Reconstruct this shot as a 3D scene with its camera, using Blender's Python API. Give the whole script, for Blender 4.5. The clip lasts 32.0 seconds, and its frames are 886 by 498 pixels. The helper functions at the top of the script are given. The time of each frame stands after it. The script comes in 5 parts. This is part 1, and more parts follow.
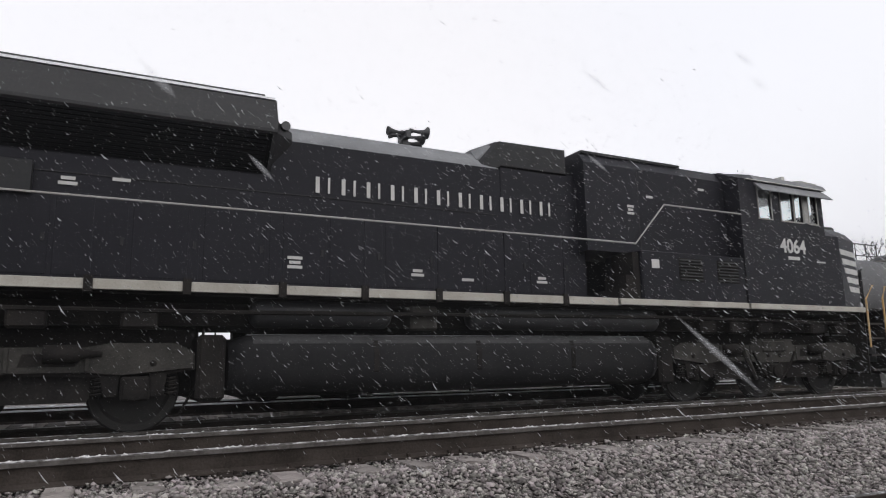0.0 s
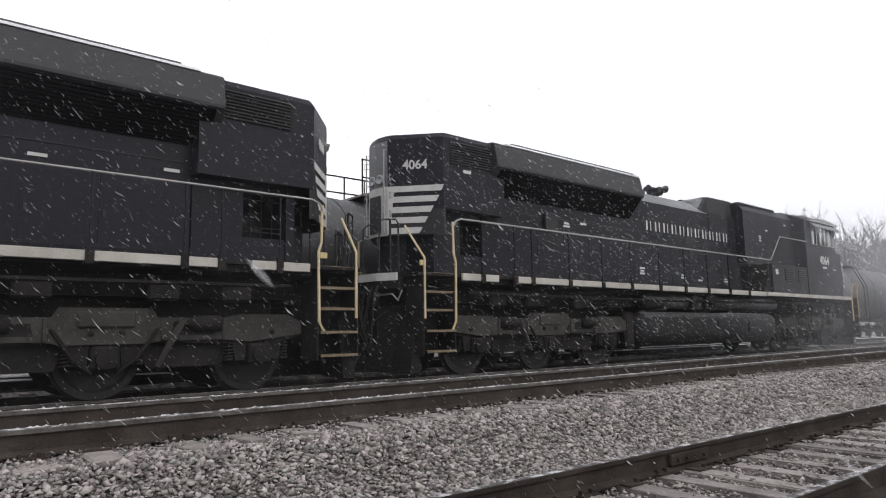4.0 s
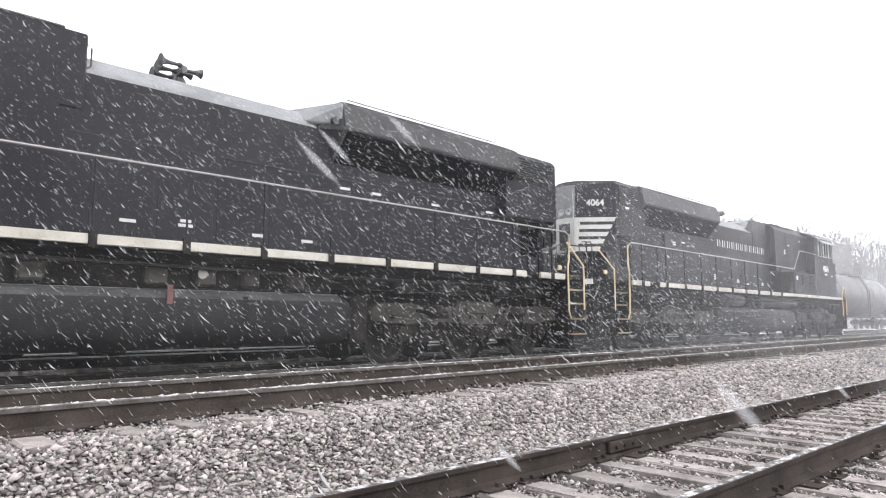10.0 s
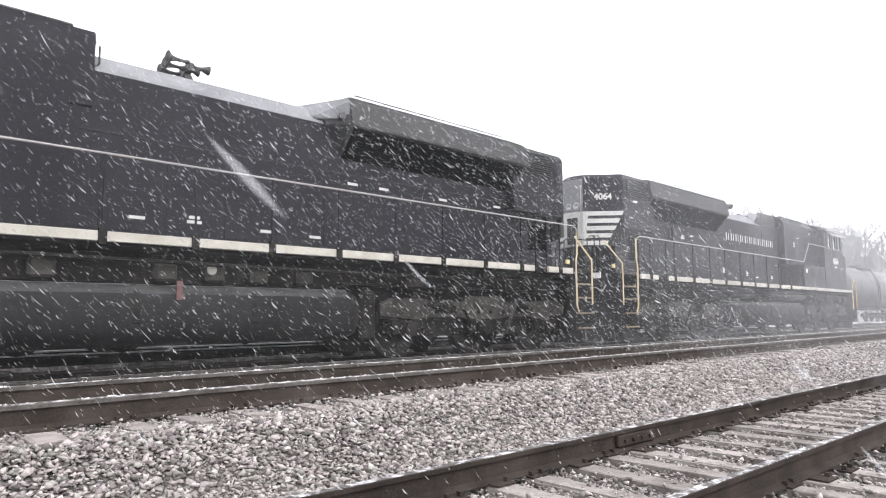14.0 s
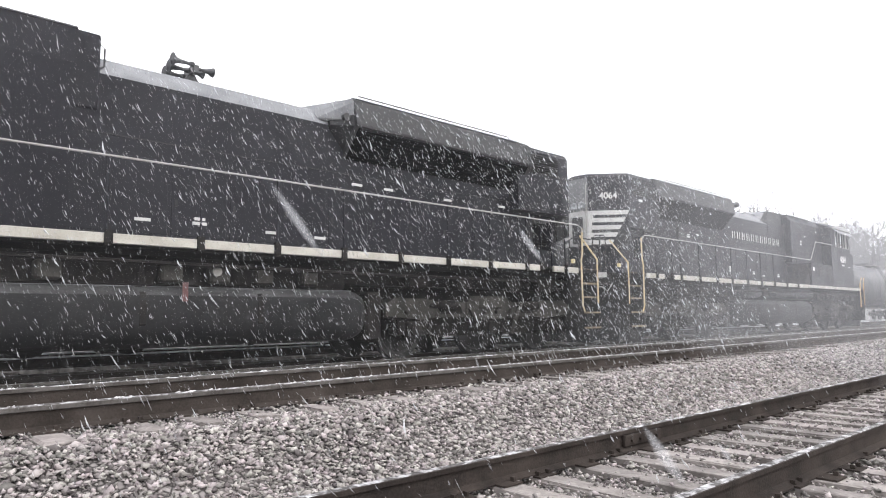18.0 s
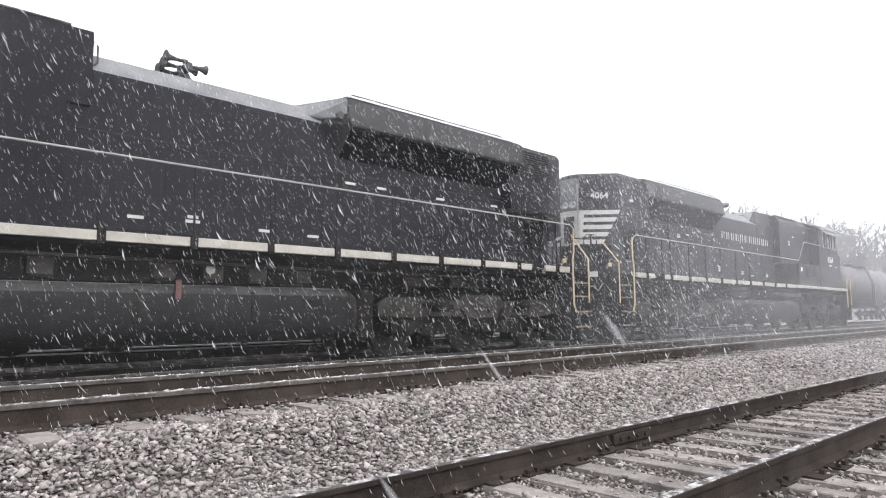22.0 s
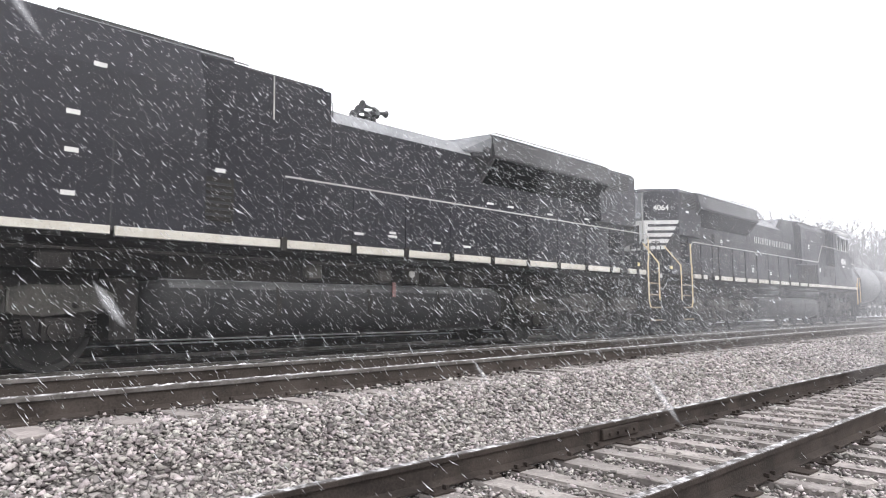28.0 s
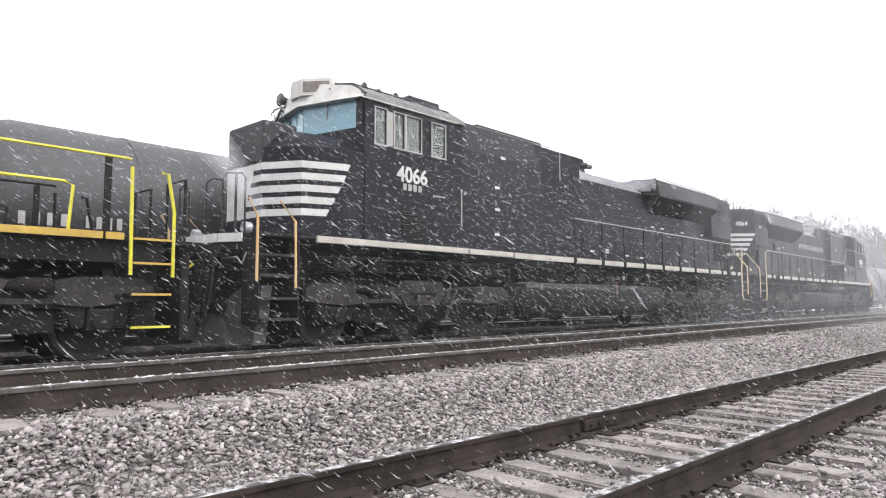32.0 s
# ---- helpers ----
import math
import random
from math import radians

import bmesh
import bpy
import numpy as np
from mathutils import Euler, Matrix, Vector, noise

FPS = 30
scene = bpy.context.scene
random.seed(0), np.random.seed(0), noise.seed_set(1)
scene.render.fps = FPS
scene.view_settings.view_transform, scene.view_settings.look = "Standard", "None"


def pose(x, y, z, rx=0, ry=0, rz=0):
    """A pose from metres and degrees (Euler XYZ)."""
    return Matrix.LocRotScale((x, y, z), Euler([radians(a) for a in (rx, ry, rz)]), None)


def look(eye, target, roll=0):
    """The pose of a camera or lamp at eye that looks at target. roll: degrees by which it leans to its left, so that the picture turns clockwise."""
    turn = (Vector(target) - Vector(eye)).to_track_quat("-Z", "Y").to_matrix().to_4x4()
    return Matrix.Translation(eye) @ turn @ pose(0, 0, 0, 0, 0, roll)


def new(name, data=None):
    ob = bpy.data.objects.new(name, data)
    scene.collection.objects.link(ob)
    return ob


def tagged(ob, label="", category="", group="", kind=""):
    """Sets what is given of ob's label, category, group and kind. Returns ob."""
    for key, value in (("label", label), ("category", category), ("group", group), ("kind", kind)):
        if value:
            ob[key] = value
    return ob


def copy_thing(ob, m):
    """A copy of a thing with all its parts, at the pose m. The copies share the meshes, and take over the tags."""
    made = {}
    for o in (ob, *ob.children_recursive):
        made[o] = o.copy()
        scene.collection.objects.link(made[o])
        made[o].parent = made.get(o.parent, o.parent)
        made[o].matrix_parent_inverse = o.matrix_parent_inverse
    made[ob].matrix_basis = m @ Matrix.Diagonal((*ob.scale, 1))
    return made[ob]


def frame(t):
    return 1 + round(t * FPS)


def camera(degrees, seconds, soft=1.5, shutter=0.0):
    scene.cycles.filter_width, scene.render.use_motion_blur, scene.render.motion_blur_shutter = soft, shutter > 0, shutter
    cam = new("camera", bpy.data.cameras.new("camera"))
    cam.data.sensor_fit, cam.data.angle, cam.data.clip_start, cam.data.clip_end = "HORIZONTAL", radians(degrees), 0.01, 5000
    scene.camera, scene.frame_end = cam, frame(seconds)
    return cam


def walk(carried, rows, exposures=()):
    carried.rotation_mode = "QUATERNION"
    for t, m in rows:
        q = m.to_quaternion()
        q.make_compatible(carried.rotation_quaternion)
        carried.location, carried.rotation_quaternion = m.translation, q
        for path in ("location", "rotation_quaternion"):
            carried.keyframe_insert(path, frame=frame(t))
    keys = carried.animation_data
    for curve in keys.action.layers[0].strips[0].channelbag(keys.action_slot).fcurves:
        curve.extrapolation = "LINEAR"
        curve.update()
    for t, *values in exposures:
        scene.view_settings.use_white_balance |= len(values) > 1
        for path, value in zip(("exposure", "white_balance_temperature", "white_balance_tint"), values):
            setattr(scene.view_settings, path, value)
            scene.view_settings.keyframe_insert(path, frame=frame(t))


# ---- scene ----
EYE = (0.0, 0.0, 0.785)
CAM_ROWS = [(0.0,-26.69,9.83,0.95), (0.5,-30.04,8.65,0.50), (1.0,-32.43,8.14,0.52), (1.5,-33.74,7.55,-0.10), (2.0,-34.75,7.15,0.40), 
(2.5,-36.42,6.94,0.53), (3.0,-38.58,6.64,0.59), (3.5,-39.88,7.00,1.01), (5.5,-42.08,7.35,0.08), (6.0,-42.86,7.05,-0.08), 
(6.5,-42.99,6.99,0.00), (7.0,-43.50,6.70,0.26), (7.5,-44.01,6.66,0.29), (8.0,-44.43,6.46,0.30), (8.5,-44.69,6.01,0.10), 
(9.0,-44.55,6.32,-0.07), (9.5,-44.93,6.02,0.07), (10.0,-44.94,6.17,0.01), (10.5,-44.78,6.21,0.30), (11.0,-44.53,6.05,0.23), 
(11.5,-44.36,5.81,0.27), (12.0,-44.59,5.66,0.38), (12.5,-44.40,5.64,0.47), (13.0,-44.38,5.75,0.42), (13.5,-44.26,5.92,0.34), 
(14.0,-44.28,5.73,0.28), (14.5,-43.91,5.80,0.41), (16.5,-43.63,5.63,0.84), (17.0,-43.73,5.81,0.62), (17.5,-43.59,5.85,0.67), 
(18.0,-43.79,5.75,0.55), (18.5,-44.01,5.85,0.62), (19.0,-44.08,5.68,0.61), (19.5,-44.17,5.69,0.65), (20.0,-44.29,5.58,0.94), 
(20.5,-44.35,5.62,0.80), (21.0,-44.53,5.51,0.90), (21.5,-44.66,5.43,0.65), (22.0,-44.64,5.63,0.38), (22.5,-44.65,5.77,0.51), 
(23.0,-44.62,5.80,0.43), (23.5,-44.64,5.70,0.52), (24.0,-44.60,5.76,0.47), (24.5,-44.61,5.85,0.25), (25.0,-44.96,5.91,0.35), 
(25.5,-44.88,5.92,0.22), (27.5,-45.29,5.44,-0.08), (28.0,-45.44,5.22,0.17), (28.5,-46.24,5.12,0.30), (29.0,-46.09,5.02,0.49), 
(29.5,-46.32,4.45,0.45), (30.0,-46.76,4.37,0.36), (30.5,-46.66,4.33,0.30), (31.0,-47.09,4.51,0.09), (31.5,-46.84,4.62,0.08), 
(32.0,-46.86,4.52,0.08)]
RUN = [(0.0,-7.44), (0.5,-5.67), (1.0,-3.89), (1.5,-2.16), (2.0,-0.64), (2.5,0.82), (3.0,2.23), (3.5,3.64), (5.5,8.69), (6.0,9.70), 
(6.5,10.56), (7.0,11.26), (7.5,11.85), (8.0,12.31), (8.5,12.64), (9.0,12.83), (9.5,12.87), (10.0,12.88), (10.5,12.87), (11.0,12.87), 
(11.5,12.87), (12.0,12.88), (12.5,12.89), (13.0,12.88), (13.5,12.88), (14.0,12.89), (14.5,12.89), (16.5,12.89), (17.0,12.89), (17.5,12.88), 
(18.0,12.88), (18.5,12.88), (19.0,12.88), (19.5,12.88), (20.0,12.88), (20.5,12.89), (21.0,12.89), (21.5,12.90), (22.0,12.94), (22.5,13.03), 
(23.0,13.14), (23.5,13.27), (24.0,13.43), (24.5,13.64), (25.0,13.93), (25.5,14.24), (27.5,16.31), (28.0,17.04), (28.5,17.86), (29.0,18.75), 
(29.5,19.68), (30.0,20.73), (30.5,21.85), (31.0,23.06), (31.5,24.37), (32.0,25.76)]
cam = camera(67.25, 32.0, 1.1)
walk(cam, [(t, pose(*EYE, 90 + p, r, y)) for t, y, p, r in CAM_ROWS],
     [(0, -1.3), (1, -1.2), (2, -0.95), (3, -1.3), (3.5, -1.2), (5.5, -0.3), (6, -0.15), (7, -0.2), (7.5, -0.8), (8, -1.2), (8.5, -0.5), (9, 0.1), (13, 0.15),
      (17, -0.05), (19, -0.1), (21, -0.2), (23, -0.1), (25, 0.0), (28, 0.05), (29, -0.02), (29.5, -0.42), (30, -0.75), (30.5, -0.8), (31, -0.62), (32, -0.1)])
scene.cycles.transparent_max_bounces = 40

# ---- sky and sun: overcast, snowing ----
world = bpy.data.worlds.new("sky")
scene.world = world
world.use_nodes = True
wn, wl = world.node_tree.nodes, world.node_tree.links
sky = wn.new("ShaderNodeTexSky")
sky.sky_type, sky.sun_disc = "NISHITA", False
sky.sun_elevation, sky.sun_rotation, sky.dust_density = radians(42), radians(160), 6.0
grey = wn.new("ShaderNodeHueSaturation")
grey.inputs["Saturation"].default_value, grey.inputs["Value"].default_value = 0.12, 0.05
wl.new(sky.outputs[0], grey.inputs["Color"])
cloud = wn.new("ShaderNodeMixRGB")
cloud.blend_type = "ADD"
cloud.inputs[0].default_value = 1.0
where, billow, tone = wn.new("ShaderNodeTexCoord"), wn.new("ShaderNodeTexNoise"), wn.new("ShaderNodeMixRGB")
billow.inputs["Scale"].default_value, billow.inputs["Detail"].default_value = 1.1, 3.0
wl.new(where.outputs["Generated"], billow.inputs["Vector"])
tone.inputs[1].default_value, tone.inputs[2].default_value = (0.85, 0.885, 0.985, 1), (1.0, 0.965, 0.982, 1)
wl.new(billow.outputs[0], tone.inputs[0])
wl.new(tone.outputs[0], cloud.inputs[2])
wl.new(grey.outputs[0], cloud.inputs[1])
wl.new(cloud.outputs[0], wn["Background"].inputs[0])
wn["Background"].inputs[1].default_value = 2.2
sun = new("sun", bpy.data.lights.new("sun", "SUN"))
sun.data.energy, sun.data.angle, sun.data.color = 0.9, radians(25), (1, 0.98, 0.95)
sun.matrix_world = look((0, 0, 30), (12, 22, 0))

# ---- layout numbers ----
YC = 10.42           # centre line of the train's track, rail tops at z = 0
TN, TZ = 5.69, 0.157  # near rail of the empty middle track, its rail-top height
NF, NZ, NA = 3.564, -0.264, -2.11  # far rail of the nearest track, its height and turn
YB, BZ = 14.4, 0.1   # centre line of the tank cars' track
NT = math.tan(radians(NA))


# ---- materials ----
def material(name, colour, rough=0.6, metal=0.0, dirt=None, amount=0.5, scale=3.0, grain=40.0, bump=0.0, island=0.0, obj=0.0, spec=0.5, lo=0.55, hi=1.0):
    """Paint or stone: a base colour, stains of a second colour at a large and a small scale, fine relief."""
    m = bpy.data.materials.new(name)
    m.use_nodes = True
    n, l = m.node_tree.nodes, m.node_tree.links
    b = n["Principled BSDF"]
    b.inputs["Roughness"].default_value, b.inputs["Metallic"].default_value = rough, metal
    b.inputs["Specular IOR Level"].default_value = spec
    co = n.new("ShaderNodeTexCoord")
    big, small = n.new("ShaderNodeTexNoise"), n.new("ShaderNodeTexNoise")
    for tex, s, d in ((big, scale, 6.0), (small, grain, 3.0)):
        tex.inputs["Scale"].default_value, tex.inputs["Detail"].default_value = s, d
        l.new(co.outputs["Object"], tex.inputs["Vector"])
    mul = n.new("ShaderNodeMath")
    mul.operation = "MULTIPLY_ADD"
    l.new(small.outputs[0], mul.inputs[0])
    mul.inputs[1].default_value = 0.5
    l.new(big.outputs[0], mul.inputs[2])
    ramp = n.new("ShaderNodeMapRange")
    ramp.inputs["From Min"].default_value, ramp.inputs["From Max"].default_value = lo, hi
    ramp.inputs["To Max"].default_value = amount
    l.new(mul.outputs[0], ramp.inputs[0])
    mix = n.new("ShaderNodeMixRGB")
    mix.inputs[1].default_value = (*colour, 1)
    mix.inputs[2].default_value = (*(dirt or [c * 0.5 for c in colour]), 1)
    l.new(ramp.outputs[0], mix.inputs[0])
    out = mix.outputs[0]
    if island or obj:
        if island:
            src = n.new("ShaderNodeNewGeometry").outputs["Random Per Island"]
        else:
            src = n.new("ShaderNodeObjectInfo").outputs["Random"]
        rng = n.new("ShaderNodeMapRange")
        rng.inputs["To Min"].default_value, rng.inputs["To Max"].default_value = 1 - (island or obj), 1 + (island or obj)
        l.new(src, rng.inputs[0])
        hsv = n.new("ShaderNodeHueSaturation")
        l.new(rng.outputs[0], hsv.inputs["Value"])
        hue = n.new("ShaderNodeMapRange")
        hue.inputs["To Min"].default_value, hue.inputs["To Max"].default_value = (0.43, 0.57) if island else (0.49, 0.51)
        frac = n.new("ShaderNodeMath")
        frac.operation = "FRACT"
        f7 = n.new("ShaderNodeMath")
        f7.operation = "MULTIPLY"
        f7.inputs[1].default_value = 7.31
        l.new(src, f7.inputs[0])
        l.new(f7.outputs[0], frac.inputs[0])
        l.new(frac.outputs[0], hue.inputs[0])
        l.new(hue.outputs[0], hsv.inputs["Hue"])
        l.new(out, hsv.inputs["Color"])
        out = hsv.outputs[0]
    l.new(out, b.inputs["Base Color"])
    rr = n.new("ShaderNodeMapRange")
    rr.inputs["To Min"].default_value, rr.inputs["To Max"].default_value = max(rough - 0.12, 0.03), min(rough + 0.15, 1)
    l.new(big.outputs[0], rr.inputs[0])
    l.new(rr.outputs[0], b.inputs["Roughness"])
    if bump:
        bp = n.new("ShaderNodeBump")
        bp.inputs["Strength"].default_value, bp.inputs["Distance"].default_value = 0.6, bump
        l.new(small.outputs[0], bp.inputs["Height"])
        l.new(bp.outputs[0], b.inputs["Normal"])
    return m


PAINT = material("black_paint", (0.0068, 0.0066, 0.0100), 0.48, 0, (0.0140, 0.0135, 0.0185), 0.6, 0.9, 30, 0.002, spec=0.15)
PAINT_G = material("weathered_black_paint", (0.009, 0.009, 0.0105), 0.5, 0, (0.020, 0.020, 0.0205), 0.7, 1.2, 30, 0.002, spec=0.25)
# Weathered paint made lighter still: skylight and haze are put into the grey.
RADM = material("weathered_skylit_grey_paint", (0.014, 0.014, 0.0155), 0.55, 0, (0.032, 0.032, 0.033), 0.7, 1.2, 30, 0.002, spec=0.3)
WHITE = material("white_stripe_paint", (0.46, 0.455, 0.44), 0.5, 0, (0.26, 0.25, 0.23), 0.5, 5, 60)
CREAM = material("cream_stripe_paint", (0.36, 0.345, 0.305), 0.5, 0, (0.17, 0.15, 0.12), 0.6, 2.5, 50)
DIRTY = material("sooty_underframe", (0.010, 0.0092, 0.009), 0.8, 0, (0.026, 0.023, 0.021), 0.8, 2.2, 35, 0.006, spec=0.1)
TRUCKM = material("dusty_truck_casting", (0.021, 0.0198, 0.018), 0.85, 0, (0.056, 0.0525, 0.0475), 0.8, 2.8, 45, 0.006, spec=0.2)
TANKM = material("dull_black_tank", (0.0085, 0.0085, 0.0095), 0.65, 0, (0.022, 0.021, 0.0215), 0.7, 1.4, 30, 0.003, spec=0.15)
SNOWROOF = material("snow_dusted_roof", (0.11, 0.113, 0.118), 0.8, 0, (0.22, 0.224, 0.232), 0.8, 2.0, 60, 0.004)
ROOFM = material("grey_cab_roof", (0.075, 0.075, 0.073), 0.7, 0, (0.15, 0.149, 0.145), 0.8, 2.0, 50, 0.003)
# Tank shoulder: dust plus a sky highlight put into the colour.
LEDGE = material("dusted_tank_highlight", (0.024, 0.024, 0.025), 0.8, 0, (0.075, 0.075, 0.076), 0.8, 1.6, 40, 0.003, spec=0.2)
# Hood end face: the sky's grazing reflection is put into this grey.
ENDSHEEN = material("sky_sheen_end_paint", (0.10, 0.102, 0.105), 0.6, 0, (0.17, 0.17, 0.172), 0.6, 2.0, 40, 0.002)
# Intake screen: the shadow below the flare is put into this black.
INTAKE = material("shade_black_intake_screen", (0.0035, 0.0035, 0.0042), 0.85, 0, (0.008, 0.008, 0.0085), 0.6, 3.0, 45, 0.004, spec=0.05)
# Nose-end plow: the light its face catches is put into the colour.
PLOWLIT = material("lit_plow_steel", (0.028, 0.0275, 0.027), 0.7, 0, (0.085, 0.083, 0.08), 0.8, 2.2, 30, 0.003)
SNOWEDGE = material("thin_snow", (0.80, 0.81, 0.83), 0.85, 0, (0.60, 0.61, 0.63), 0.7, 6, 70, 0.006)
SLUSH = material("dirty_wet_snow", (0.42, 0.41, 0.40), 0.85, 0, (0.62, 0.62, 0.63), 0.8, 7, 60, 0.004, 0.3)
# Rear step rails: yellow made paler, with snow haze put into the colour.
HAZERAIL = material("haze_paled_yellow_rail_paint", (0.41, 0.29, 0.125), 0.55, 0, (0.45, 0.38, 0.26), 0.9, 3.0, 25, lo=0.45, hi=0.9)
ORANGE = material("worn_orange_rail_paint", (0.42, 0.25, 0.085), 0.55, 0, (0.44, 0.34, 0.20), 0.8, 3.0, 25)
BROWN = material("rusty_step_edge", (0.09, 0.065, 0.036), 0.7, 0, (0.17, 0.13, 0.075), 0.7, 5.0, 30)
BROW = material("weathered_cream_cab_paint", (0.50, 0.49, 0.46), 0.55, 0, (0.30, 0.285, 0.26), 0.6, 4.0, 40)
PALE = material("white_handrail_paint", (0.29, 0.285, 0.275), 0.5, 0, (0.2, 0.185, 0.16), 0.6, 4.0, 25)
YELLOW = material("bright_yellow_paint", (0.52, 0.48, 0.02), 0.5, 0, (0.28, 0.25, 0.03), 0.6, 4.0, 30)
AMBER = material("amber_sill_paint", (0.42, 0.275, 0.03), 0.55, 0, (0.20, 0.12, 0.03), 0.6, 3.0, 30)
RED = material("red_sign_paint", (0.075, 0.026, 0.025), 0.55, 0, None, 0.4, 8, 40)
LAMP = material("amber_step_lamp_lens", (0.42, 0.34, 0.15), 0.3, 0, None, 0.2, 9, 40)
LENS = material("lamp_glass", (0.30, 0.31, 0.32), 0.25, 0.1, None, 0.2, 9, 40)
STEEL = material("bare_steel", (0.20, 0.19, 0.18), 0.5, 0.7, (0.09, 0.06, 0.045), 0.7, 6, 40)
# Wheels: worn steel blackened, the shade under the vehicles being in the colour.
WHEELM = material("shade_dark_worn_wheel_steel", (0.009, 0.0085, 0.008), 0.8, 0.0, (0.018, 0.016, 0.0145), 0.7, 5, 40)
HORNM = material("dark_horn_metal", (0.045, 0.045, 0.047), 0.45, 0.3, None, 0.5, 9, 40)
RUST = material("rusty_rail_steel", (0.020, 0.0165, 0.015), 0.9, 0.0, (0.054, 0.044, 0.038), 0.8, 3.5, 60, 0.006, spec=0.08)
DUSTRAIL = material("dusty_rail_steel", (0.024, 0.0195, 0.017), 0.9, 0.0, (0.062, 0.052, 0.046), 0.8, 3.0, 50, 0.006, spec=0.1)
DUSTHEAD = material("dusty_rail_head", (0.045, 0.04, 0.036), 0.85, 0.0, (0.13, 0.122, 0.115), 0.8, 4.0, 45, 0.004, spec=0.15)
RAILTOP = material("wet_railhead_steel", (0.06, 0.056, 0.054), 0.7, 0.0, (0.40, 0.395, 0.40), 1.0, 9.0, 35, lo=0.70, hi=0.88, spec=0.2)
TIE = material("weathered_tie_wood", (0.235, 0.212, 0.198), 0.9, 0, (0.055, 0.046, 0.043), 0.75, 3.2, 24, 0.02, 0, 0.25)
STONE = material("ballast_stone", (0.188, 0.169, 0.160), 0.9, 0, (0.338, 0.317, 0.305), 0.6, 9, 60, 0.006, 0.62, spec=0.25)
CARM = material("grey_tank_car_paint", (0.030, 0.030, 0.032), 0.55, 0, (0.062, 0.062, 0.065), 0.7, 0.8, 20, 0.002)
BARK = material("bare_bark", (0.06, 0.056, 0.054), 0.9, 0, (0.11, 0.105, 0.10), 0.6, 2.0, 20)
HILLM = material("bare_winter_woods", (0.11, 0.105, 0.10), 0.95, 0, (0.26, 0.26, 0.265), 0.8, 0.08, 0.9)


def gravel_material():
    m = bpy.data.materials.new("ballast_ground")
    m.use_nodes = True
    n, l = m.node_tree.nodes, m.node_tree.links
    b = n["Principled BSDF"]
    b.inputs["Roughness"].default_value = 0.95
    co, vo = n.new("ShaderNodeTexCoord"), n.new("ShaderNodeTexVoronoi")
    vo.inputs["Scale"].default_value = 19.0
    l.new(co.outputs["Object"], vo.inputs["Vector"])
    sep = n.new("ShaderNodeSeparateColor")
    l.new(vo.outputs["Color"], sep.inputs[0])
    ramp = n.new("ShaderNodeValToRGB")
    ramp.color_ramp.elements[0].color, ramp.color_ramp.elements[1].color = (0.112, 0.100, 0.095, 1), (0.345, 0.318, 0.306, 1)
    l.new(sep.outputs[0], ramp.inputs[0])
    # crevice shade between the stones is put into the colour along cell edges
    edge, gap, stone = n.new("ShaderNodeTexVoronoi"), n.new("ShaderNodeMapRange"), n.new("ShaderNodeMixRGB")
    edge.feature = "DISTANCE_TO_EDGE"
    edge.inputs["Scale"].default_value = 19.0
    l.new(co.outputs["Object"], edge.inputs["Vector"])
    l.new(edge.outputs["Distance"], gap.inputs[0])
    gap.inputs["From Min"].default_value, gap.inputs["From Max"].default_value = 0.02, 0.22
    stone.inputs[1].default_value = (0.030, 0.026, 0.024, 1)
    l.new(gap.outputs[0], stone.inputs[0])
    l.new(ramp.outputs[0], stone.inputs[2])
    big = n.new("ShaderNodeTexNoise")
    big.inputs["Scale"].default_value = 0.6
    l.new(co.outputs["Object"], big.inputs["Vector"])
    mix = n.new("ShaderNodeMixRGB")
    mix.blend_type = "MULTIPLY"
    mix.inputs[0].default_value = 0.5
    l.new(stone.outputs[0], mix.inputs[1])
    l.new(big.outputs[0], mix.inputs[2])
    l.new(mix.outputs[0], b.inputs["Base Color"])
    bp = n.new("ShaderNodeBump")
    bp.invert = True
    bp.inputs["Distance"].default_value = 0.015
    l.new(vo.outputs["Distance"], bp.inputs["Height"])
    l.new(bp.outputs[0], b.inputs["Normal"])
    return m


GRAVEL = gravel_material()
# Ground under and behind the train: its shade is put into the colour.
SHADEGROUND = material("shade_dark_ground", (0.020, 0.0175, 0.0165), 0.95, 0, (0.045, 0.040, 0.038), 0.7, 6, 50, 0.01, spec=0.1)


def glass_material(name, tint, mix_amount):
    m = bpy.data.materials.new(name)
    m.use_nodes = True
    b = m.node_tree.nodes["Principled BSDF"]
    b.inputs["Base Color"].default_value = (*tint, 1)
    b.inputs["Roughness"].default_value = 0.08
    b.inputs["Transmission Weight"].default_value = mix_amount
    b.inputs["IOR"].default_value = 1.45
    return m


GLASS = glass_material("cab_window_glass", (0.86, 0.90, 0.90), 1.0)
# Second cab's panes: grey reflection put into a partly opaque base colour.
GREYPANE = glass_material("grey_reflection_cab_glass", (0.20, 0.22, 0.215), 0.55)
# Windshield: tint plus the reflected sky, both put into the base colour.
SHIELD = glass_material("tinted_sky_reflection_glass", (0.30, 0.52, 0.62), 0.55)


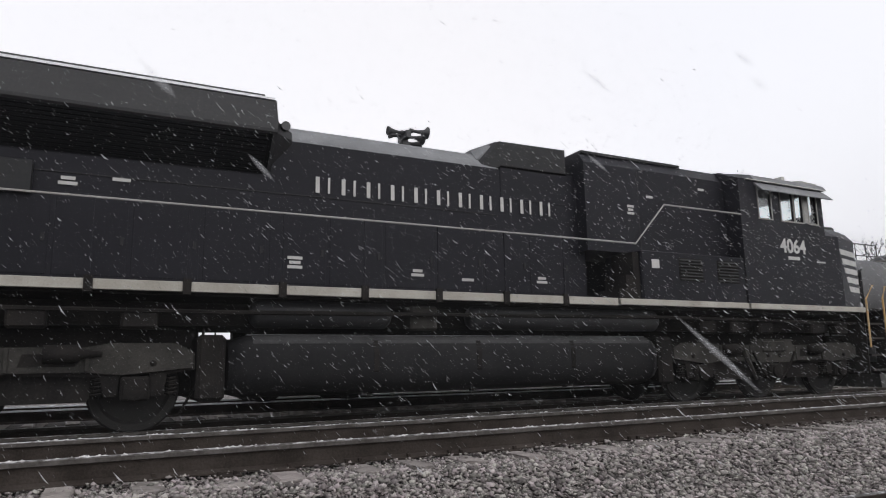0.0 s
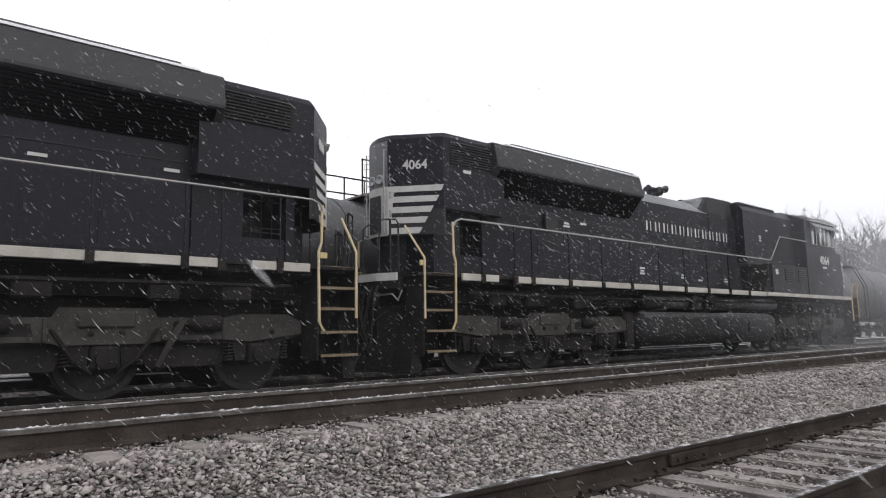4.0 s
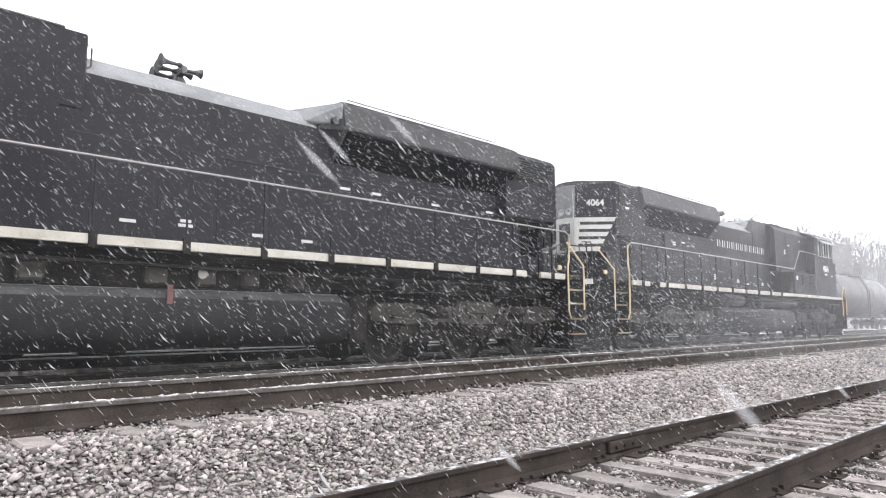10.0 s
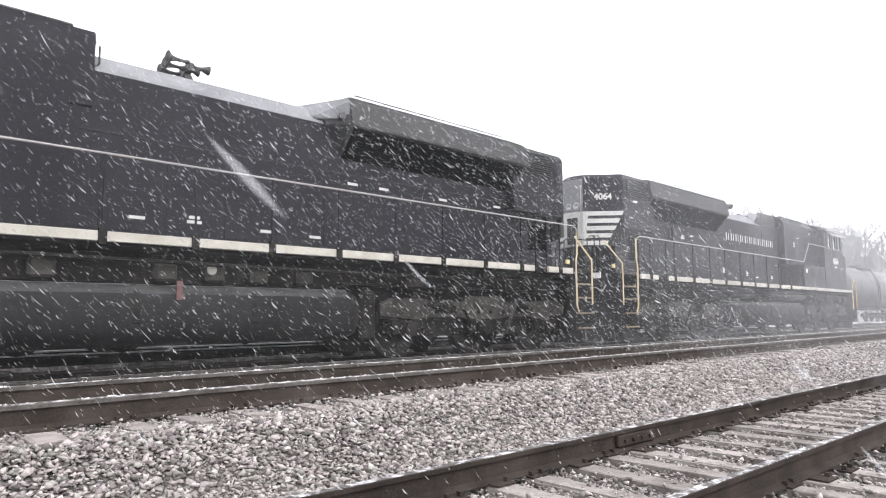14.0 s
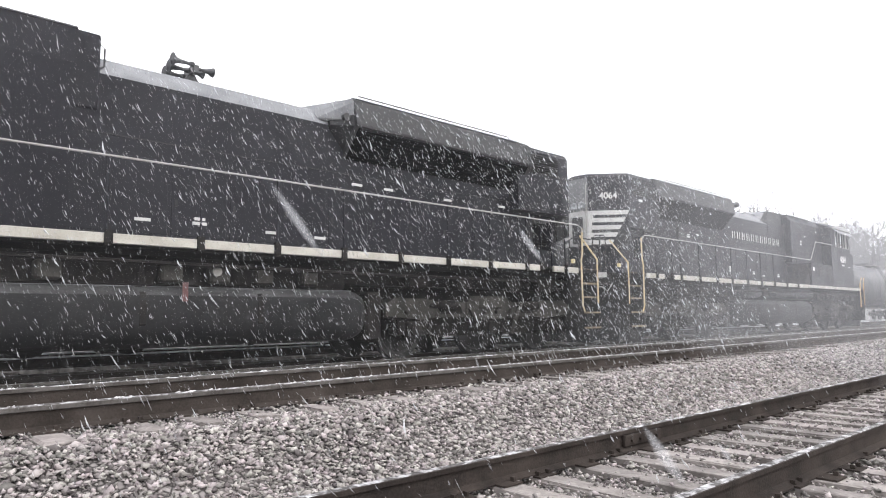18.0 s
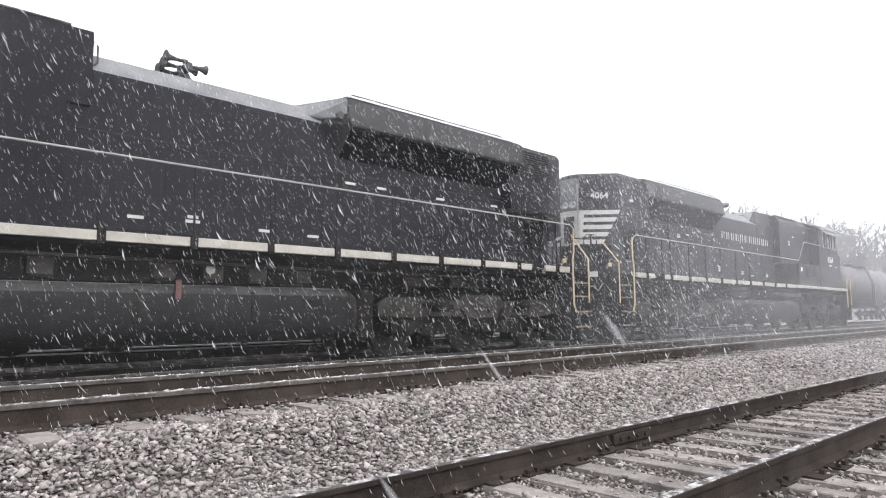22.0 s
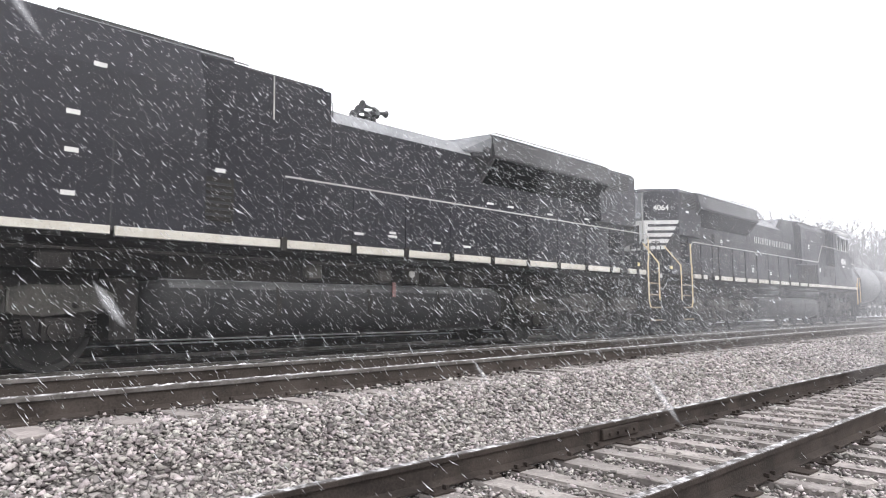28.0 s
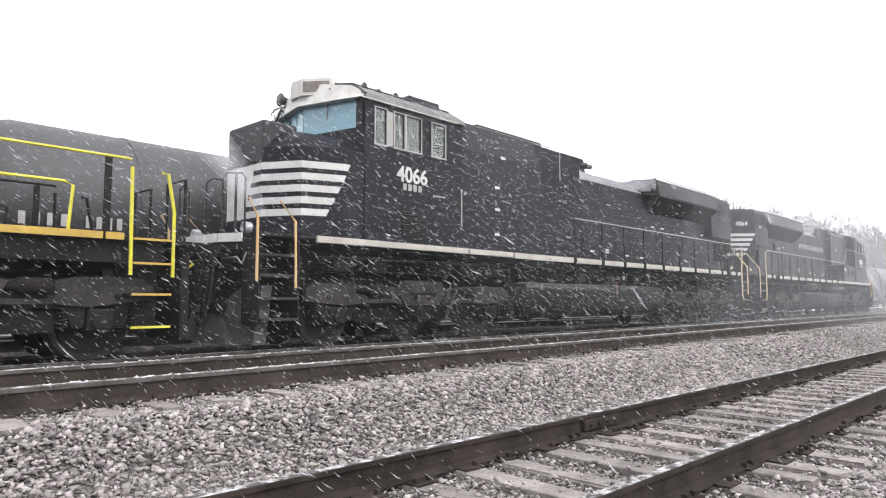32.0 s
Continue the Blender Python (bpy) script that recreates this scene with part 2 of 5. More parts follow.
def snow_material(name, cover, streaky=0.0, top=None, side=None, vary=0.0):
    """White flakes or drifting snow that lets part of the light through."""
    m = bpy.data.materials.new(name)
    m.use_nodes = True
    n, l = m.node_tree.nodes, m.node_tree.links
    n.remove(n["Principled BSDF"])
    out = n["Material Output"]
    dif, tra, clear = n.new("ShaderNodeBsdfDiffuse"), n.new("ShaderNodeBsdfTranslucent"), n.new("ShaderNodeBsdfTransparent")
    dif.inputs[0].default_value = tra.inputs[0].default_value = (0.93, 0.94, 0.96, 1)
    a, b = n.new("ShaderNodeMixShader"), n.new("ShaderNodeMixShader")
    l.new(dif.outputs[0], a.inputs[1])
    l.new(tra.outputs[0], a.inputs[2])
    l.new(clear.outputs[0], b.inputs[1])
    l.new(a.outputs[0], b.inputs[2])
    b.inputs[0].default_value = cover
    if vary:
        geo, mr = n.new("ShaderNodeNewGeometry"), n.new("ShaderNodeMapRange")
        mr.inputs["To Min"].default_value, mr.inputs["To Max"].default_value = cover * (1 - vary), min(cover * (1 + vary), 0.95)
        l.new(geo.outputs["Random Per Island"], mr.inputs[0])
        l.new(mr.outputs[0], b.inputs[0])
    if streaky:
        co, no, mr = n.new("ShaderNodeTexCoord"), n.new("ShaderNodeTexNoise"), n.new("ShaderNodeMapRange")
        no.inputs["Scale"].default_value, no.inputs["Detail"].default_value = 0.35, 5
        l.new(co.outputs["Object"], no.inputs["Vector"])
        l.new(no.outputs[0], mr.inputs[0])
        mr.inputs["From Min"].default_value, mr.inputs["From Max"].default_value = 0.25, 0.75
        mr.inputs["To Min"].default_value, mr.inputs["To Max"].default_value = cover * (1 - streaky), cover * (1 + streaky)
        amount = mr.outputs[0]
        sep = n.new("ShaderNodeSeparateXYZ")
        l.new(co.outputs["Object"], sep.inputs[0])
        for axis, span in (("Z", top), ("Y", side)):
            if span:
                fade, mul = n.new("ShaderNodeMapRange"), n.new("ShaderNodeMath")
                fade.interpolation_type, mul.operation = "SMOOTHSTEP", "MULTIPLY"
                fade.inputs["From Min"].default_value, fade.inputs["From Max"].default_value = span
                fade.inputs["To Min"].default_value, fade.inputs["To Max"].default_value = 1.0, 0.0
                l.new(sep.outputs[axis], fade.inputs[0])
                l.new(amount, mul.inputs[0])
                l.new(fade.outputs[0], mul.inputs[1])
                amount = mul.outputs[0]
        l.new(amount, b.inputs[0])
    l.new(b.outputs[0], out.inputs[0])
    return m


FLAKE = snow_material("snow_flake", 0.32, vary=0.85)
SOFT = snow_material("soft_snow_flake", 0.030)
VEIL = snow_material("drifting_snow", 0.027, 0.5, (3.5, 11), (13, 23))
NEARVEIL = snow_material("near_drifting_snow", 0.042, 0.5, (3.5, 11), (13, 23))
FARVEIL = snow_material("thick_drifting_snow", 0.095, 0.4, (10, 32), (40, 58))
MIST = snow_material("gust_of_snow_mist", 0.0085, 0.6, (4.5, 8.5))
THIN = snow_material("thin_snow_mist", 0.0080, 0.6, (4.5, 8.5))


# ---- mesh helpers ----
def link(name, bm, mat, parent=None, label="", smooth=False):
    me = bpy.data.meshes.new(name)
    bmesh.ops.recalc_face_normals(bm, faces=bm.faces)
    bm.to_mesh(me)
    bm.free()
    if smooth:
        for f in me.polygons:
            f.use_smooth = True
    me.materials.append(mat)
    ob = new(name, me)
    ob.parent = parent
    if label:
        ob["label"] = label
    return ob


def part(name, bm, mat, parent, label="", smooth=False):
    return link(name, bm, mat, parent, label, smooth)


def empty(name, m=None):
    ob = new(name)
    ob.empty_display_size = 0.3
    if m:
        ob.matrix_basis = m
    return ob


def box(x0, x1, y0, y1, z0, z1, bm=None, chamfer=0.0):
    bm = bm or bmesh.new()
    v = [bm.verts.new((x, y, z)) for x in (x0, x1) for y in (y0, y1) for z in (z0, z1)]
    fs = [bm.faces.new([v[i] for i in q]) for q in ((0, 1, 3, 2), (4, 6, 7, 5), (0, 4, 5, 1), (2, 3, 7, 6), (0, 2, 6, 4), (1, 5, 7, 3))]
    if chamfer:
        bmesh.ops.bevel(bm, geom=list({e for f in fs for e in f.edges}), offset=chamfer, segments=1, affect="EDGES")
    return bm


def prism(points, axis, a, b, bm=None):
    """A polygon of 2D points, drawn out along an axis from a to b. x: (y, z); y: (x, z); z: (x, y)."""
    bm = bm or bmesh.new()

    def at(p, h):
        return {"x": (h, p[0], p[1]), "y": (p[0], h, p[1]), "z": (p[0], p[1], h)}[axis]
    lo, hi = [bm.verts.new(at(p, a)) for p in points], [bm.verts.new(at(p, b)) for p in points]
    bm.faces.new(lo)
    bm.faces.new(hi[::-1])
    for i in range(len(points)):
        j = (i + 1) % len(points)
        bm.faces.new((lo[i], lo[j], hi[j], hi[i]))
    return bm


def loft(rings, bm=None):
    """Closed rings of equal length, joined one to the next, with end caps."""
    bm = bm or bmesh.new()
    vs = [[bm.verts.new(p) for p in r] for r in rings]
    for a, b in zip(vs, vs[1:]):
        for i in range(len(a)):
            j = (i + 1) % len(a)
            bm.faces.new((a[i], a[j], b[j], b[i]))
    bm.faces.new(vs[0][::-1])
    bm.faces.new(vs[-1])
    return bm


def tube(points, r, n=6, bm=None):
    """A round bar along a bent line."""
    pts = [Vector(p) for p in points]
    rings = []
    for i, p in enumerate(pts):
        d = (pts[min(i + 1, len(pts) - 1)] - pts[max(i - 1, 0)]).normalized()
        side = d.cross(Vector((0.13, 0.37, 0.92)) if abs(d.z) < 0.9 else Vector((1, 0.1, 0))).normalized()
        up = side.cross(d)
        rad = r[i] if isinstance(r, (list, tuple)) else r
        rings.append([p + rad * (math.cos(k * math.tau / n) * side + math.sin(k * math.tau / n) * up) for k in range(n)])
    return loft(rings, bm)


def lathe(profile, centre, axis, n=20, bm=None):
    """A round body: (distance along the axis, radius) pairs."""
    c = Vector(centre)
    e = {"x": (Vector((1, 0, 0)), Vector((0, 1, 0)), Vector((0, 0, 1))), "y": (Vector((0, 1, 0)), Vector((0, 0, 1)), Vector((1, 0, 0))),
         "z": (Vector((0, 0, 1)), Vector((1, 0, 0)), Vector((0, 1, 0)))}[axis]
    return loft([[c + d * e[0] + max(r, 0.001) * (math.cos(k * math.tau / n) * e[1] + math.sin(k * math.tau / n) * e[2]) for k in range(n)] for d, r in profile], bm)


def writing(text, size, mat, parent, m, name="number_lettering"):
    cu = bpy.data.curves.new(name, "FONT")
    cu.body, cu.size, cu.extrude, cu.align_x = text, size, 0.004, "CENTER"
    cu.offset = 0.022 * size
    tmp = bpy.data.objects.new("tmp", cu)
    me = bpy.data.meshes.new_from_object(tmp)
    bpy.data.objects.remove(tmp)
    me.materials.append(mat)
    ob = new(name, me)
    ob.parent, ob.matrix_basis = parent, m
    return ob


# ---- ground ----
def ground_z(x, y):
    """Height of the ballast: the nearest track lies lowest, the middle track stands on a raised bed."""
    yn = NF + NT * x
    lo, hi = NZ - 0.235, TZ - 0.235
    a, b = yn + 0.75, TN - 0.62
    if b - a < 0.3:
        a = b - 0.3
    if yn - 2.2 < y < yn + 0.3:
        z = lo - 0.015
    elif y <= a:
        z = lo - 0.05 * min(max(yn - 2.2 - y, 0), 3) / 3
    elif y < b:
        k = (y - a) / (b - a)
        z = lo + (hi - lo) * k * k * (3 - 2 * k)
    elif y < TN + 2.2:
        z = hi
    elif y < 8.6:
        k = (y - TN - 2.2) / (8.6 - TN - 2.2)
        z = hi + (-0.235 - hi) * k
    elif y < 20:
        z = -0.235
    else:
        z = -0.235 - 0.3 * min((y - 20) / 10, 1)
    return z


def build_ground():
    xs = np.concatenate([np.linspace(-1500, -60, 10), np.arange(-40, -8, 4), np.arange(-8, 30, 0.6), np.arange(30, 120, 5), np.linspace(150, 2200, 14)])
    ys = np.concatenate([np.linspace(-900, -20, 8), np.arange(-12, 0, 2), np.arange(0, 10, 0.2), np.arange(10, 24, 1.0), np.linspace(30, 1500, 12)])
    verts = [(x, y, ground_z(x, y) + (0.02 * noise.noise((x * 1.3, y * 1.3, 0)) if -8 < x < 30 else 0)) for x in xs for y in ys]
    n = len(ys)
    faces = [(i * n + j, (i + 1) * n + j, (i + 1) * n + j + 1, i * n + j + 1) for i in range(len(xs) - 1) for j in range(n - 1)]
    me = bpy.data.meshes.new("ground")
    me.from_pydata(verts, [], faces)
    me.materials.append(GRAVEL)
    me.materials.append(SHADEGROUND)
    # this strip takes the darker colour that stands for shade
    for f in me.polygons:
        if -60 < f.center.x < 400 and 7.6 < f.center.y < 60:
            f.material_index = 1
    tagged(new("ground", me), "grey crushed stone ballast dusted with wet snow", "ground", kind="structure")


build_ground()


def build_stones():
    """Loose ballast stones round the tracks, as one heap of small uneven solids."""
    rng = np.random.default_rng(4)
    base = np.array([(1, 0, 0), (0, 1, 0), (-1, 0, 0), (0, -1, 0), (0, 0, 0.85), (0, 0, -0.85)], float)
    tris = np.array([(0, 1, 4), (1, 2, 4), (2, 3, 4), (3, 0, 4), (1, 0, 5), (2, 1, 5), (3, 2, 5), (0, 3, 5)])
    pts = []
    for x0, x1, y0, y1, per in ((-1.2, 4, 3.0, 7.9, 2100), (2.2, 4, 1.0, 3.0, 2000), (4, 9, 0.8, 7.8, 1900), (9, 13, 0.6, 5.6, 1250), (13, 19, 0.5, 5.5, 620), (19, 30, 0.5, 5.5, 240)):
        k = int((x1 - x0) * (y1 - y0) * per)
        pts.append(np.stack([rng.uniform(x0, x1, k), rng.uniform(y0, y1, k)], 1))
    pts = np.concatenate(pts)
    # none on the open ground at the near side
    bear = np.degrees(np.arctan2(pts[:, 0], pts[:, 1]))
    pts = pts[(bear > -12) & (np.hypot(pts[:, 0], pts[:, 1]) > 3.2)]
    k = len(pts)
    z = np.array([ground_z(x, y) for x, y in pts])
    yn = NF + NT * pts[:, 0]
    bed = ((pts[:, 1] > yn - 2.05) & (pts[:, 1] < yn + 0.55)) | ((pts[:, 1] > TN - 0.35) & (pts[:, 1] < TN + 2.0))
    z = z + np.where(bed, 0.004 + 0.042 * (rng.uniform(0, 1, k) < 0.10), 0.004)
    size = (0.35 + 0.65 * rng.uniform(0, 1, k) ** 1.3) * 0.044 * np.where(bed, 0.75, 1.0) * (1 + 0.25 * (pts[:, 0] > 9))
    shape = base[None] * (size[:, None, None] * rng.uniform(0.7, 1.3, (k, 1, 3)) * np.array((1.0, 0.85, 0.62))) * rng.uniform(0.55, 1.3, (k, len(base), 3)) + rng.uniform(-0.3, 0.3, (k, len(base), 3)) * size[:, None, None]
    ang = rng.uniform(0, math.tau, k)
    tilt = rng.uniform(-0.75, 0.75, k)
    ca, sa, ct, st = np.cos(ang), np.sin(ang), np.cos(tilt), np.sin(tilt)
    x, y, zz = shape[..., 0], shape[..., 1], shape[..., 2]
    y, zz = y * ct[:, None] - zz * st[:, None], y * st[:, None] + zz * ct[:, None]
    x, y = x * ca[:, None] - y * sa[:, None], x * sa[:, None] + y * ca[:, None]
    co = np.stack([x + pts[:, :1], y + pts[:, 1:], zz + (z + rng.uniform(-0.014, 0.020, k))[:, None]], 2).reshape(-1, 3)
    idx = (tris[None] + (np.arange(k) * len(base))[:, None, None]).reshape(-1)
    me = bpy.data.meshes.new("ballast_stones")
    me.vertices.add(len(co))
    me.vertices.foreach_set("co", co.ravel().astype(np.float32))
    nf = len(idx) // 3
    me.loops.add(len(idx))
    me.loops.foreach_set("vertex_index", idx.astype(np.int32))
    me.polygons.add(nf)
    me.polygons.foreach_set("loop_start", np.arange(nf, dtype=np.int32) * 3)
    me.update(calc_edges=True)
    me.materials.append(STONE)
    tagged(new("ballast_stones", me), "loose grey and pinkish crushed ballast stones", "gravel", kind="stuff")


build_stones()

# ---- tracks ----
RAIL = [(-0.075, -0.186), (0.075, -0.186), (0.075, -0.175), (0.012, -0.150), (0.010, -0.045), (0.036, -0.034), (0.037, -0.004), (0.030, 0.0),
        (-0.030, 0.0), (-0.037, -0.004), (-0.036, -0.034), (-0.010, -0.045), (-0.012, -0.150), (-0.075, -0.175)]


def tie_mesh(seed, length=2.6):
    r = random.Random(seed)
    hw = r.uniform(0.085, 0.112)
    bm = box(-hw, hw, -length / 2, length / 2, -0.17, 0, chamfer=0.012)
    for v in bm.verts:
        v.co += Vector((r.uniform(-0.012, 0.012), r.uniform(-0.03, 0.03), r.uniform(-0.006, 0.010)))
    me = bpy.data.meshes.new("tie")
    bm.to_mesh(me)
    bm.free()
    me.materials.append(TIE)
    return me


TIES = [tie_mesh(s) for s in range(7)]


def plate_mesh():
    bm = box(-0.10, 0.10, -0.16, 0.16, 0, 0.014)
    for x, y in ((-0.06, 0.10), (0.06, -0.10), (0.06, 0.10)):
        box(x - 0.013, x + 0.013, y - 0.018, y + 0.018, 0.01, 0.045, bm)
    me = bpy.data.meshes.new("tie_plate")
    bm.to_mesh(me)
    bm.free()
    me.materials.append(RUST)
    return me


PLATE = plate_mesh()


WEB = RAIL[:5] + [(0.010, -0.042), (-0.010, -0.042)] + RAIL[12:]
HEAD = [(0.0105, -0.0425), (0.036, -0.034), (0.037, -0.004), (0.030, 0.0), (-0.030, 0.0), (-0.037, -0.004), (-0.036, -0.034), (-0.0105, -0.0425)]


def build_track(label, m, x0, x1, tie0, tie1, step, plates, snow, web=RUST, head=RUST, top=RAILTOP):
    tr = tagged(empty("railway_track", m), label, "railway track", "parallel railway tracks", kind="structure")
    r = random.Random(int(tie0 * 10) + 5)
    for sgn in (-1, 1):
        rail = part("rail", prism([(sgn * 0.7525 + p, z) for p, z in WEB], "x", x0, x1), web, tr, "rust-brown steel rail")
        part("rail_head", prism([(sgn * 0.7525 + p, z) for p, z in HEAD], "x", x0, x1), head, rail)
        part("running_surface", prism([(sgn * 0.7525 - 0.031, 0.0005), (sgn * 0.7525 + 0.031, 0.0005), (sgn * 0.7525 + 0.026, snow), (sgn * 0.7525 - 0.026, snow)], "x", x0, x1), top, rail, "wet running surface dusted with snow")
    for i in range(int((tie1 - tie0) / step)):
        x = tie0 + step * i
        t = new("tie", TIES[i * 5 % 7])
        t.parent = tr
        t.matrix_basis = pose(x + r.uniform(-0.035, 0.035), r.uniform(-0.07, 0.07), -0.192 + r.uniform(-0.012, 0.006), 0, r.uniform(-0.8, 0.8), r.uniform(-1.6, 1.6))
        if plates[0] < x < plates[1]:
            for sgn in (-1, 1):
                p = new("tie_plate", PLATE)
                p.parent = t
                p.matrix_basis = pose(0, sgn * 0.7525, 0.004, 0, 0, 0 if i % 2 else 180)
    return tr


def build_rail_snow(rails, x0, x1, count, seed):
    """Crumbs of wet snow lying along the rail heads, low uneven lumps."""
    rng = np.random.default_rng(seed)
    verts, faces = [], []
    for y, z in rails:
        for _ in range(count):
            x, w, h = x0 + (x1 - x0) * rng.uniform(0, 1) ** 1.5, rng.uniform(0.006, 0.024), rng.uniform(0.003, 0.016)
            ln, o, n0 = rng.uniform(0.008, 0.04), rng.uniform(-0.02, 0.02), len(verts)
            verts += [(x - ln, y + o, z), (x, y + o - w, z), (x + ln * rng.uniform(0.5, 1), y + o, z), (x, y + o + w, z), (x + rng.uniform(-0.4, 0.4) * ln, y + o, z + h)]
            faces += [(n0, n0 + 1, n0 + 4), (n0 + 1, n0 + 2, n0 + 4), (n0 + 2, n0 + 3, n0 + 4), (n0 + 3, n0, n0 + 4), (n0 + 3, n0 + 2, n0 + 1, n0)]
    me = bpy.data.meshes.new("rail_snow")
    me.from_pydata(verts, [], faces)
    me.materials.append(SLUSH)
    tagged(new("rail_snow", me), "crumbs of wet snow lying on the rail heads", "snow", kind="stuff")


near_track = build_track("empty weathered railway track with grey wooden ties and rusty rails", pose(0, NF - 0.7525 / math.cos(radians(NA)), NZ, 0, 0, NA), -40, 400, 4.27 - 0.483 * 36, 70, 0.483, (0, 16), 0.004)
bm = box(5.42, 6.03, 0.7525 - 0.052, 0.7525 - 0.014, -0.145, -0.045, chamfer=0.006)
for k in range(4):
    lathe([(0, 0.018), (0.022, 0.018)], (5.52 + 0.14 * k, 0.7525 - 0.074, -0.095), "y", 6, bm)
part("joint_bar", bm, RUST, near_track, "bolted rusty rail joint bar")
mid_track = build_track("empty railway track on raised ballast beside the train", pose(0, TN + 0.7525, TZ), -40, 400, -13.7, 60, 0.52, (0, 12), 0.006, DUSTRAIL, DUSTHEAD)
build_rail_snow(((TN, TZ + 0.004), (TN + 1.505, TZ + 0.004)), -3, 26, 420, 3)
train_track = build_track("railway track under the locomotives", pose(0, YC, 0), -60, 400, -12, 60, 0.56, (0, 0), 0.003, DUSTRAIL, DUSTHEAD)
tank_track = build_track("railway track under the parked tank cars", pose(0, YB, BZ), -60, 400, -4, 50, 0.6, (0, 0), 0.03, top=SNOWEDGE)


# ---- locomotive pieces ----
def build_horn(parent, x, sd, flip):
    """A five-trumpet air horn on a bracket; three bells face one way and two the other."""
    h = part("horn", box(x - 0.05, x + 0.05, -0.06, 0.06, 4.56, 4.70), HORNM, parent, "dark multi-trumpet air horn")
    part("manifold", box(x - 0.05, x + 0.05, -0.2, 0.2, 4.72, 4.86, chamfer=0.01), HORNM, h)
    part("bracket", prism([(x - 0.14, 4.60), (x + 0.14, 4.60), (x + 0.05, 4.74), (x - 0.05, 4.74)], "y", -0.03, 0.03), HORNM, h)
    for y, dz, d, ln, bell in ((0.16, 0.07, 1, 0.34, 0.112), (0.0, 0.01, 1, 0.33, 0.112), (-0.16, -0.05, 1, 0.34, 0.105), (0.06, 0.05, -1, 0.30, 0.082), (-0.10, 0.04, -1, 0.20, 0.075)):
        prof = [(0, 0.04), (d * 0.05, 0.045), (d * ln * 0.25, 0.028), (d * ln * 0.6, 0.036), (d * ln * 0.86, 0.058), (d * ln, bell), (d * (ln + 0.014), bell), (d * ln * 0.92, 0.045)]
        part("trumpet", lathe(prof, (x + 0.03 * d, y * sd, 4.79 + dz), "x", 14), HORNM, h, smooth=True)


def build_wheelset(parent, x):
    bm = lathe([(-1.05, 0.075), (1.05, 0.075)], (0, 0, 0), "y", 10)
    for s in (-1, 1):
        lathe([(s * 0.68, 0.10), (s * 0.68, 0.50), (s * 0.695, 0.558), (s * 0.715, 0.558), (s * 0.725, 0.533), (s * 0.815, 0.525), (s * 0.815, 0.44), (s * 0.765, 0.40), (s * 0.755, 0.17), (s * 0.84, 0.12), (s * 0.84, 0.09)], (0, 0, 0), "y", 28, bm)
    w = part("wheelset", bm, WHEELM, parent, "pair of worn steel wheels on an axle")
    w.location = (x, 0, 0.533)
    return w


